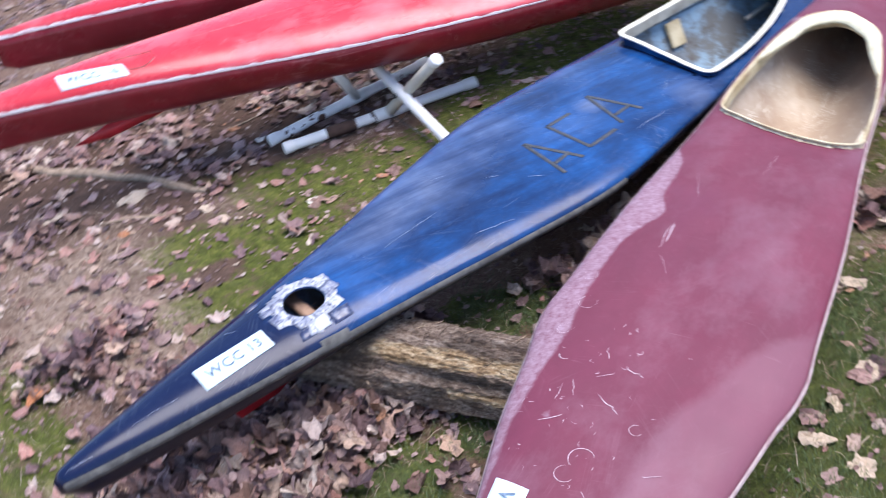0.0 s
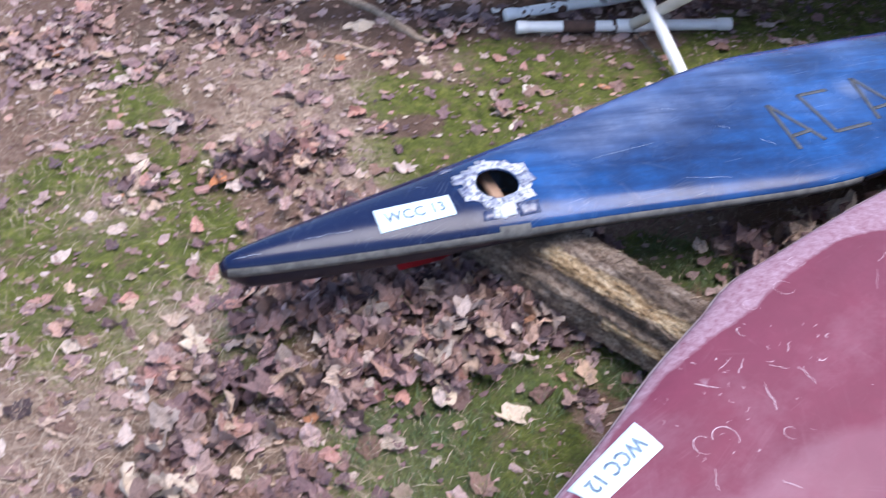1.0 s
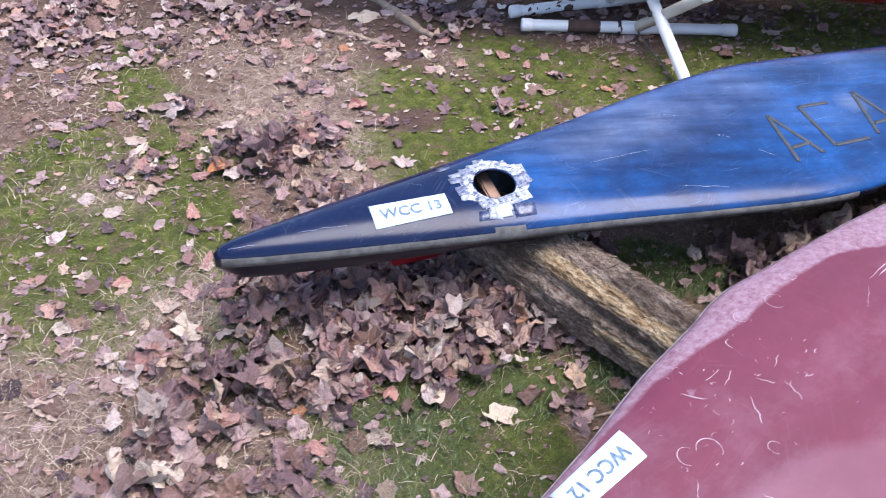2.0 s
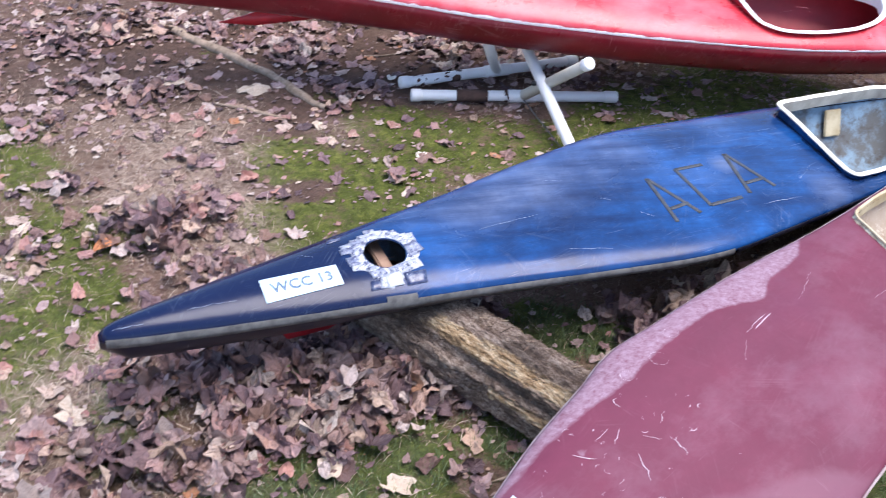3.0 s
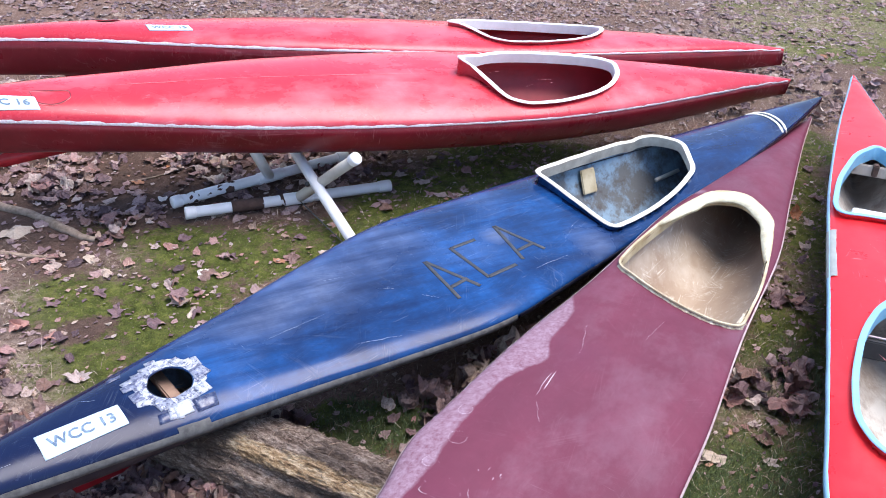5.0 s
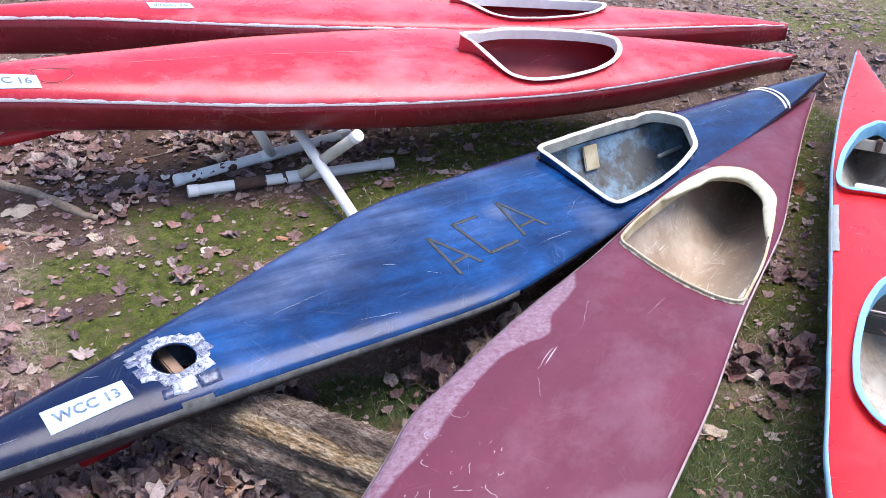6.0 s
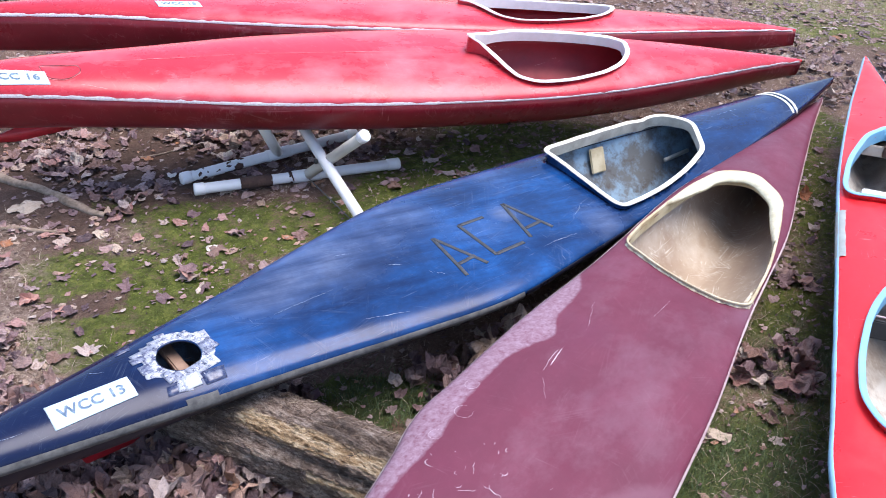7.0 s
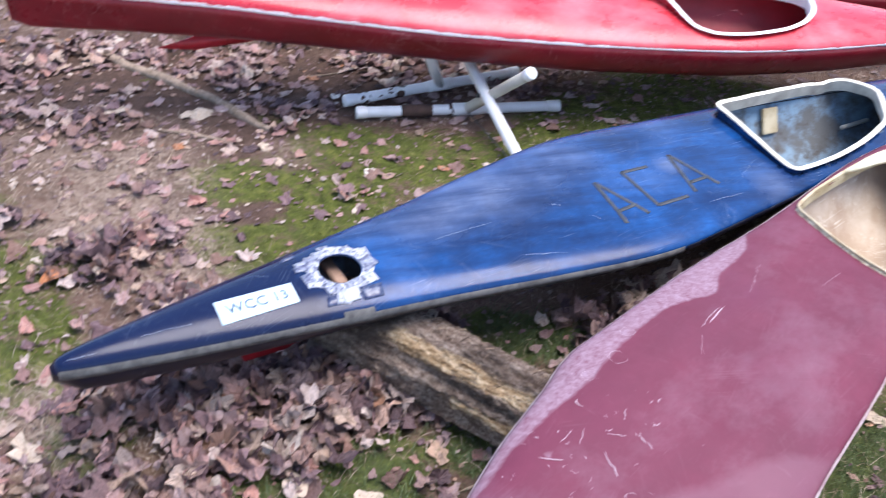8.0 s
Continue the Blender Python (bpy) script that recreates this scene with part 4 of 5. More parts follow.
def red_kayak(m, text, label, lab, hatch, peak):
    boat = thing("kayak", m, label, "kayak", "boats on the ground")
    sh = Shape(RED_STATIONS)
    near_side = [(2.395, -0.012), (2.468, -0.042), (2.492, -0.085), (2.53, -0.16), (2.57, -0.208), (2.64, -0.236), (2.75, -0.236), (2.90, -0.210), (3.03, -0.168), (3.12, -0.115), (3.185, -0.04)]
    far_side = [(3.225, 0.07), (3.185, 0.125), (3.10, 0.165), (2.98, 0.192), (2.84, 0.206), (2.70, 0.205), (2.60, 0.18), (2.52, 0.13), (2.45, 0.065), (2.395, 0.012)]
    outer = smooth_poly(near_side + far_side, [0.008, 0.03, 0.03, 0.04, 0.04, 0.05, 0.05, 0.06, 0.06, 0.05, 0.04] + [0.04, 0.04, 0.05, 0.06, 0.06, 0.05, 0.05, 0.04, 0.03, 0.008])
    cock = inset(outer, 0.019)
    openings = [cock]
    if not hatch:
        openings.append([(0.855 + 0.055 * math.cos(a), 0.030 + 0.045 * math.sin(a)) for a in [2 * math.pi * k / 24 for k in range(24)]])
    shell(part("deck", deck_mesh(sh, openings), [RED_DECK, RED_IN], boat))
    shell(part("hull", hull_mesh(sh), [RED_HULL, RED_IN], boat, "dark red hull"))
    for side in (-1, 1):
        seam(sh, side, 0.0, 2.2, 0.0026, 0.0006, boat, SEAM_WHITE, "chalky white seam strip", 0.0008, 0.010, 0.9)
        seam(sh, side, 2.2, 4.18, 0.0018, 0.0, boat, SEAM_WHITE, "thin chalky white seam strip", 0.0008, 0.01, 0.7)
    coaming(sh, cock, lambda x, y: 0.015 + peak * max(0, min(1, (2.58 - x) / 0.17)) ** 1.3, boat, [RIM_WHITE, RED_DECK], "white painted cockpit rim", 0.95, 0.0, 0.03, 2.38)
    label_sheet(sh, lab, text, boat)
    if hatch:
        ring = densify(smooth_poly([(0.765, -0.012), (0.79, -0.082), (0.862, -0.094), (0.908, -0.058), (0.896, -0.020)], [0.01, 0.03, 0.03, 0.02, 0.01]), 0.01)
        part("hatch_edge", sweep([sh.on(x, y, 0.0005) for x, y in ring], [(-0.0015, 0), (-0.0015, 0.0015), (0.0015, 0.0015), (0.0015, 0)]), RED_HULL, boat, "dark sealant line round a hatch")
        part("hatch_edge", sweep([sh.on(x, y - 0.004, 0.0005) for x, y in ring], [(-0.001, 0), (-0.001, 0.0012), (0.001, 0.0012), (0.001, 0)]), PINK, boat, "pale worn edge of a hatch")
        fin([(0.74, 0.325), (1.10, 0.315), (0.98, 0.285), (0.64, 0.222), (0.50, 0.228), (0.60, 0.262)], 0.010, boat, RED_FIN, "dark red fin under the stern")
    else:
        fin([(0.62, 0.32), (1.02, 0.31), (0.88, 0.25), (0.70, 0.245)], 0.010, boat, RED_HULL, "dark red fin under the stern")
    for k in range(16):
        x = random.uniform(0.9, 3.6)
        b = sh.b(x)
        y = random.uniform(-0.85, 0.5) * b
        a = random.uniform(-1, 1)
        le = random.uniform(0.02, 0.11)
        scratch(sh, line((x, y), (x + le * math.cos(a), max(-b * 0.95, y + 0.5 * le * math.sin(a))), 5, 0.002), random.uniform(0.0015, 0.003), boat, PINK)
    # lighter line along the deck ridge, drawn as two thin pale strips
    for a, b in (((0.95, 0.0), (1.5, 0.005)), ((1.5, 0.004), (2.3, 0.0))):
        scratch(sh, line(a, b, 14, 0.0015), 0.010, boat, PINK)
    return boat, sh


def scarlet_kayak():
    boat = thing("kayak", place(0.50, -2.37, 30.5), "scarlet two-seat fibreglass kayak with pale blue cockpit rims", "kayak", "boats on the ground")
    sh = Shape([(0, 0.02, 0.30, 0.03, 0.15, 2), (0.6, 0.17, 0.3, 0.03, 0.2, 2), (1.2, 0.30, 0.3, 0.03, 0.27, 3), (1.63, 0.314, 0.3, 0.03, 0.28, 3.4), (1.8, 0.302, 0.30, 0.03, 0.28, 3.4), (2.325, 0.266, 0.30, 0.03, 0.28, 3.2),
                (2.91, 0.230, 0.30, 0.03, 0.27, 2.8), (3.2, 0.212, 0.30, 0.03, 0.27, 2.6), (3.455, 0.187, 0.30, 0.03, 0.25, 2.4), (4.03, 0.113, 0.30, 0.025, 0.23, 2.2), (4.45, 0.045, 0.30, 0.018, 0.2, 2), (4.7, 0.006, 0.30, 0.008, 0.15, 2)])
    a = [(3.045, -0.185), (3.12, -0.196), (3.345, -0.165), (3.58, -0.088), (3.70, 0.0), (3.58, 0.088), (3.345, 0.165), (3.12, 0.196), (3.045, 0.185)]
    c = [(1.73, -0.12), (1.77, -0.19), (1.87, -0.228), (2.04, -0.220), (2.27, -0.178), (2.44, -0.110), (2.55, 0.0), (2.44, 0.110), (2.27, 0.178), (2.04, 0.220), (1.87, 0.228), (1.77, 0.19), (1.73, 0.12)]
    holes = [smooth_poly(a, [0.05, 0.05, 0.09, 0.05, 0.03, 0.05, 0.09, 0.05, 0.05]), smooth_poly(c, [0.05, 0.05, 0.05, 0.08, 0.09, 0.06, 0.1, 0.06, 0.09, 0.08, 0.05, 0.05, 0.05])]
    shell(part("deck", deck_mesh(sh, holes), [SCARLET, GREY_IN], boat))
    shell(part("hull", hull_mesh(sh, 1.4), [SCARLET, GREY_IN], boat))
    for h in holes:
        coaming(sh, h, lambda x, y: 0.022, boat, [RIM_SKY, SCARLET], "pale blue painted cockpit rim", 0.85)
    for side in (-1, 1):
        seam(sh, side, 0.0, 4.68, 0.004, 0.016, boat, SEAM_SKY, "pale blue seam strip")
        seam(sh, side, 2.62, 2.945, 0.022, 0.020, boat, TAPE_GREY, "patch of grey cloth tape", 0.0055)
    block((0.016, 0.30, 0.045), pose(3.61, 0, 0.275, 0, 12, 0), GREY_IN, boat, "cross_brace", "pale grey cross brace under the deck")
    block((0.03, 0.022, 0.05), pose(3.60, 0.0, 0.285), DIRT, boat, "brace_bracket", "brown bracket")
    block((0.05, 0.26, 0.05), pose(3.11, 0.01, 0.300, 0, -35, 0), RIM_WHITE, boat, "seat_edge", "white seat edge")
    block((0.02, 0.42, 0.06), pose(2.36, 0, 0.235, 0, 10, 0), BLACK, boat, "cross_brace", "dark cross brace under the deck")
    part("cord", tube((2.33, -0.2, 0.30), (2.33, 0.2, 0.30), 0.003, 6), SEAM_PALE, boat, "thin pale cord")
    for k in range(9):
        x, y = random.uniform(1.6, 3.0), random.uniform(0.0, 0.2)
        scratch(sh, line((x, y), (x + random.uniform(0.02, 0.06), y + random.uniform(-0.03, 0.03)), 4, 0.002), 0.004, boat, PINK)
    return boat, sh


WOOD_STRIP = plain("brown_wood_strip", (0.34, 0.22, 0.155), (0.20, 0.12, 0.085), 30, 0.7)
RED_FIN = plain("worn_red_fin", (0.50, 0.02, 0.035), (0.36, 0.015, 0.02), 20, 0.45)
PINK = plain("pink_scuff_and_line", (0.78, 0.30, 0.31), (0.66, 0.16, 0.17), 40, 0.6)
SEAM_PALE = plain("pale_worn_edge", (0.62, 0.52, 0.50), (0.40, 0.26, 0.26), 30, 0.6)
blue, blue_shape = blue_kayak()
maroon, maroon_shape = maroon_kayak()
red_a, red_shape = red_kayak(place(0.345, 1.832, -22.97, 8.0), "WCC 16", "red white-rimmed fibreglass kayak, its stern on a pipe stand", [(0.559, -0.080), (0.800, -0.109), (0.784, -0.050), (0.545, -0.001)], True, 0.062)
red_b, _ = red_kayak(place(0.933, 2.623, -32.52, -6.7) @ pose(0, 0, 0.2, 0, -1.7) @ pose(0, 0, -0.286), "WCC 15", "red fibreglass kayak, white rim, hole in its stern deck", [(1.047, -0.118), (1.234, -0.130), (1.213, -0.075), (1.025, -0.060)], False, 0.008)
scarlet, scarlet_shape = scarlet_kayak()

# ---- pipe stand ----
stand = thing("boat_stand", pose(0, 0, 0), "white plastic pipe boat stand, dirt-stained, on the ground", "stand")
R = 0.022


def pipe(name, a, b, mm=None, r=R, label=""):
    return part(name, tube(a, b, r), mm or PVC, stand, label)


def along(a, b, f):
    return tuple(p + (q - p) * f for p, q in zip(a, b))


far_a, far_b = (1.442, 1.300, 0.024), (2.268, 1.230, 0.024)
near_a, near_b = (1.439, 1.194, 0.024), (2.241, 0.897, 0.024)
for a, b in ((far_a, far_b), (near_a, near_b)):
    rail = pipe("foot_rail", a, b)
    for f0, f1 in ((0.0, 0.045), (0.94, 1.0)):
        part("end_cap", tube(along(a, b, f0 - 0.002), along(a, b, f1 + 0.002), R + 0.0035), PVC, rail)
    part("tee", tube(along(a, b, 0.46), along(a, b, 0.60), R + 0.004), PVC, rail)
t_far, t_near = along(far_a, far_b, 0.53), along(near_a, near_b, 0.53)
pipe("leg", t_far, (1.70, 1.10, 0.27))
arm = pipe("leg", t_near, (1.906, 0.717, 0.322), PVC_OLD, label="yellowed pipe leg")
part("end_cap", tube((1.9035, 0.737, 0.304), (1.9065, 0.713, 0.3255), R + 0.003), PVC, arm, "white end cap")
cross = pipe("leg", (1.80, 0.53, 0.012), (1.905, 1.16, 0.225))
part("bolt", tube((1.853, 0.955, 0.125), (1.838, 0.935, 0.142), 0.010, 10), BLACK, cross, "dark bolt head")
for a, b, f0, f1, keep in ((far_a, far_b, 0.06, 0.13, 0.20), (near_a, near_b, 0.21, 0.36, -0.75), (far_a, far_b, 0.17, 0.34, 0.22), (near_a, near_b, 0.44, 0.47, 0.0)):
    bm = bmesh.new()
    a, b = Vector(a), Vector(b)
    q = (b - a).normalized().to_track_quat("Z", "Y")
    rows = []
    for i in range(71):
        f = f0 + (f1 - f0) * i / 70
        rows.append([bm.verts.new(a.lerp(b, f) + q @ Vector((math.cos(t), math.sin(t), 0)) * (R + 0.0015 + 0.004 * abs(noise.noise((f * 120, math.cos(t) * 2, math.sin(t) * 2))))) for t in [2 * math.pi * k / 48 for k in range(48)]])
    for i in range(70):
        edge = 1.2 * abs(i / 70 - 0.5) ** 2
        for k in range(48):
            t = 2 * math.pi * k / 48
            if noise.noise((f0 * 50 + i * 0.05, math.cos(t) * 1.6, math.sin(t) * 1.6)) > keep + edge - 0.1:
                bm.faces.new((rows[i][k], rows[i + 1][k], rows[i + 1][(k + 1) % 48], rows[i][(k + 1) % 48]))
    bmesh.ops.delete(bm, geom=[v for v in bm.verts if not v.link_faces], context="VERTS")
    for sub in islands(bm):
        if len(sub.faces) > 5:
            part("dirt_cake", sub, DIRT, stand, "caked brown dirt")
part("cord", tube((1.86, 1.02, 0.02), (1.80, 0.66, 0.02), 0.0025, 6), SEAM_GREY, stand, "thin grey cord")

# ---- log ----
m_splinter, n, l, s = mat("dry_splinter")
g = n.new("ShaderNodeNewGeometry")
l.new(ramp(n, l, g.outputs["Random Per Island"], ((0.0, (0.06, 0.04, 0.03)), (0.55, (0.20, 0.135, 0.095)), (0.85, (0.42, 0.31, 0.22)), (1.0, (0.62, 0.50, 0.36)))), s.inputs["Base Color"])
s.inputs["Roughness"].default_value = 0.85
m_log, n, l, s = mat("rotting_wood")
bark = ramp(n, l, noise_node(n, l, 42, 10, 0.85, (0.6, 1.3, 1.3), 1.0), ((0.36, (0.070, 0.047, 0.036)), (0.48, (0.26, 0.18, 0.135)), (0.60, (0.58, 0.47, 0.38))))
bark = mix(n, l, ramp(n, l, noise_node(n, l, 5, 7, 0.7, None, 12.0), ((0.46, 0.0), (0.60, 0.75))), bark, (0.080, 0.055, 0.040))
wood = ramp(n, l, noise_node(n, l, 42, 10, 0.85, (0.45, 1.6, 1.6), 4.0), ((0.36, (0.15, 0.085, 0.042)), (0.48, (0.50, 0.33, 0.17)), (0.60, (0.86, 0.72, 0.50))))
bare = n.new("ShaderNodeAttribute")
bare.attribute_name = "bare"
add = n.new("ShaderNodeMath")
add.operation = "MULTIPLY_ADD"
l.new(noise_node(n, l, 11, 10, 0.82, (0.8, 1.3, 1.3), 8.6), add.inputs[0])
add.inputs[1].default_value = 0.8
l.new(bare.outputs["Fac"], add.inputs[2])
strip = ramp(n, l, add.outputs[0], ((0.60, 0.0), (0.70, 1.0)))
c = mix(n, l, strip, bark, wood)
c = mix(n, l, ramp(n, l, noise_node(n, l, 110, 5, 0.75, (0.4, 1.2, 1.2), 15.0), ((0.52, 0.0), (0.66, 0.7))), c, (0.060, 0.040, 0.030))
l.new(c, s.inputs["Base Color"])
s.inputs["Roughness"].default_value = 0.9
bump(n, l, s, noise_node(n, l, 60, 9, 0.85, (0.5, 1.5, 1.5), 2.0), 1.0, 0.02)
bm = bmesh.new()
LEN, NA, NL = 0.98, 150, 280
rings = []
for i in range(NL + 1):
    x = LEN * i / NL
    endk = min(1.0, min(x, LEN - x) / 0.03 * 0.35 + 0.65)
    ring = []
    for j in range(NA):
        a = 2 * math.pi * j / NA
        c, si = math.cos(a), math.sin(a)
        rr = 0.1 * endk * (1 + 0.16 * noise.noise((c * 1.4, si * 1.4, x * 1.2)) + 0.07 * noise.noise((c * 4, si * 4, x * 4 + 4)) + 0.12 * noise.noise((c * 4, si * 4, x * 3 + 2)) + 0.07 * abs(noise.noise((c * 9, si * 9, x * 7))) + 0.07 * abs(noise.noise((c * 16, si * 16, x * 34))) + 0.06 * noise.noise((c * 24, si * 24, x * 30)) + 0.04 * noise.noise((c * 50, si * 50, x * 80)) - 0.02 + 0.09 / (1 + math.exp((x - 0.30 + 0.05 * math.sin(3 * a)) * 70)) - 0.11 * math.exp(-((math.degrees(a) - 92 + 6 * noise.noise((x * 6, 0, 0))) / 4.5) ** 2) / (1 + math.exp((0.30 - x) * 30)))
        ring.append(bm.verts.new((x + 0.02 * noise.noise((c * 3, si * 3, 9)) * (1 - endk) * 4, rr * c, rr * si)))
    rings.append(ring)
for r0, r1 in zip(rings, rings[1:]):
    for j in range(NA):
        bm.faces.new((r0[j], r1[j], r1[(j + 1) % NA], r0[(j + 1) % NA]))
bm.faces.new(rings[0]), bm.faces.new(rings[-1][::-1])
bmesh.ops.recalc_face_normals(bm, faces=bm.faces)
log = tagged(part("log", bm, m_log, None, "", False), "rotting bark-stripped log lying under the blue kayak", "log")
def bare_at(v):
    a = math.degrees(math.atan2(v.z, v.y)) % 360
    k = max(math.exp(-((a - 124) / 18) ** 2), 0.8 * math.exp(-((a - 172) / 14) ** 2) if v.x > 0.5 else 0.0)
    return 0.42 * k / (1 + math.exp((0.27 - v.x) * 40))


chalked_log = log.data.attributes.new("bare", "FLOAT", "POINT")
chalked_log.data.foreach_set("value", [bare_at(v.co) for v in log.data.vertices])
log.matrix_world = pose(0.75, 0.13, 0.092, 0, 0, -66)
bm = bmesh.new()
for k in range(900):
    x, a, le = random.uniform(0.02, 0.95), random.uniform(-0.4, 3.3), random.uniform(0.006, 0.035)
    yaw, up, w = random.gauss(0, 0.8), random.uniform(0.0, 0.5), random.choice((0.0004, 0.0006, 0.0009, 0.0014)) * random.uniform(0.6, 1.3)
    r = 0.1 * (1 + 0.16 * noise.noise((math.cos(a) * 1.4, math.sin(a) * 1.4, x * 1.2)) + (0.09 if x < 0.27 else 0.0))
    p = Vector((x, r * math.cos(a), r * math.sin(a)))
    out = Vector((0, math.cos(a), math.sin(a)))
    sid = Vector((1, 0, 0)).cross(out)
    t = (Vector((1, 0, 0)) * math.cos(yaw) + sid * math.sin(yaw) + out * up).normalized()
    s2 = t.cross(out).normalized() * w
    vs = [bm.verts.new(q) for q in (p - s2, p + s2, p + t * le + s2 * 0.3 + out * 0.002, p + t * le - s2 * 0.3 + out * 0.004)]
    bm.faces.new(vs)
tagged(part("loose_bark", bm, m_splinter, log, "", smooth=False), "loose bark splinters and straw", "", "", "stuff")

# ---- sticks ----
m_stick = plain("weathered_twig", (0.36, 0.27, 0.20), (0.17, 0.125, 0.085), 38, 0.9, bumpy=1.0, bumpscale=90)


def stick(pts, r, label):
    cu = bpy.data.curves.new("stick", "CURVE")
    cu.dimensions, cu.bevel_depth, cu.bevel_resolution, cu.resolution_u = "3D", r, 2, 6
    pts = densify(pts, 0.05)[:-1]
    pts = pts[:1 + max(range(len(pts)), key=lambda i: math.dist(pts[i], pts[0]))]
    sp = cu.splines.new("NURBS")
    sp.points.add(len(pts) - 1)
    sp.use_endpoint_u, sp.order_u = True, 3
    for i, (p, (x, y)) in enumerate(zip(sp.points, pts)):
        p.co = (x + random.uniform(-0.6, 0.6) * r, y + random.uniform(-0.6, 0.6) * r, ground_z(x, y) + 0.006 + r * random.uniform(-0.45, 0.0), 1)
        p.radius = max(0.15, math.sin(math.pi * (0.12 + 0.86 * i / (len(pts) - 1))) ** 0.6 + random.uniform(-0.2, 0.2))
    tmp = new("stick_source", cu)
    me = bpy.data.meshes.new_from_object(tmp.evaluated_get(bpy.context.evaluated_depsgraph_get()))
    bpy.data.objects.remove(tmp)
    bpy.data.curves.remove(cu)
    me.materials.append(m_stick)
    return tagged(new("stick", me), label, "stick", "fallen sticks")


stick([(1.09, 1.28), (1.02, 1.47), (0.95, 1.65), (0.84, 1.85), (0.72, 2.10), (0.55, 2.40)], 0.022, "half-buried bare tree root in the earth")
stick([(0.93, 1.24), (0.82, 1.35), (0.70, 1.45)], 0.008, "thin grey root on moss")
stick([(0.62, 1.16), (0.67, 1.19), (0.71, 1.26)], 0.007, "short pale twig on dead grass")
stick([(1.10, 1.59), (1.15, 1.73), (1.20, 1.90), (1.26, 2.04)], 0.006, "thin dark twig on bare earth")
stick([(1.42, 1.60), (1.50, 1.57), (1.59, 1.59)], 0.005, "short grey twig on bare earth")
stick([(1.02, -0.60), (0.90, -0.57), (0.78, -0.545)], 0.008, "short brown stick beside the log")

# ---- fallen leaves and grass ----
rng = np.random.default_rng(5)


def leaf_outline(kind, k=22):
    pts = []
    for i in range(k):
        a = 2 * math.pi * i / k
        if kind == 0:  # five broad lobes
            r = 0.37 + 0.11 * (1 - abs(math.sin(2.5 * a))) + 0.04 * math.sin(9 * a + 1)
            if math.cos(a) < -0.6:
                r *= 0.75
            pts.append((r * math.cos(a), r * math.sin(a)))
        elif kind == 1:  # long, with rounded side lobes
            t = 0.5 + 0.5 * math.cos(a)
            w = 0.30 * math.sin(math.pi * min(1, max(0, t * 0.94 + 0.03))) ** 0.7 * (1 + 0.45 * math.sin(13 * t + 1))
            pts.append((t - 0.5, math.copysign(w, math.sin(a)) if 0 < i < k and abs(math.sin(a)) > 1e-6 else 0.0))
        else:  # plain pointed oval
            t = 0.5 + 0.5 * math.cos(a)
            w = 0.27 * math.sin(math.pi * t) ** 0.8
            pts.append((t - 0.5, math.copysign(w, math.sin(a)) if abs(math.sin(a)) > 1e-6 else 0.0))
    return pts


def leaf_template(kind, seed, flat=1.0, k=22):
    r = random.Random(seed)
    out = leaf_outline(kind, k)
    torn = r.uniform(0, 6.28)
    out = [(x * g, y * g) for x, y, g in ((x, y, 1 + 0.38 * noise.noise((x * 3, y * 3, seed * 1.7)) - (0.45 if abs((math.atan2(y, x) - torn + 3.14) % 6.28 - 3.14) < 0.4 and seed % 3 == 0 else 0)) for x, y in out)]
    pts = [(0, 0)] + [(x * 0.5, y * 0.5) for x, y in out] + out
    phi, kap = r.uniform(0, math.pi), r.choice((1, -1)) * r.uniform(1.2, 5.5) * flat
    fold = r.uniform(-0.2, 0.8)
    vs = []
    for x, y in pts:
        x += 0.05 * noise.noise((x * 4, y * 4, seed))
        u, v = x * math.cos(phi) + y * math.sin(phi), -x * math.sin(phi) + y * math.cos(phi)
        ang = kap * u
        bu, bz = (math.sin(ang) / kap, (1 - math.cos(ang)) / kap)
        z = bz + fold * abs(y) + 0.40 * abs(noise.noise((x * 3.0, y * 3.0, seed + 0.5))) + 0.22 * abs(noise.noise((x * 6, y * 6, seed + 3.5))) + 0.10 * noise.noise((x * 11, y * 11, seed + 6.5))
        vs.append((bu * math.cos(phi) - v * math.sin(phi), bu * math.sin(phi) + v * math.cos(phi), z))
    vs = [(x, y, z + 0.9 * math.hypot(x, y) ** 2 * noise.noise((math.cos(math.atan2(y, x)) * 1.6, math.sin(math.atan2(y, x)) * 1.6, seed * 0.37))) for x, y, z in vs]
    lo = sorted(v[2] for v in vs)[len(vs) // 8]
    vs = [(x, y, (z - lo) * 0.75 * flat ** 0.5) for x, y, z in vs]
    k = len(out)
    fs = [(0, 1 + i, 1 + (i + 1) % k) for i in range(k)]
    fs += [(1 + i, 1 + k + i, 1 + k + (i + 1) % k, 1 + (i + 1) % k) for i in range(k)]
    return np.array(vs), fs


TEMPLATES = [leaf_template(kind, 10 * i + kind) for i in range(10) for kind in (0, 0, 1, 2)]
FLATTER = [leaf_template(kind, 10 * i + kind + 500, 0.8, 16) for i in range(5) for kind in (0, 0, 1, 2)]


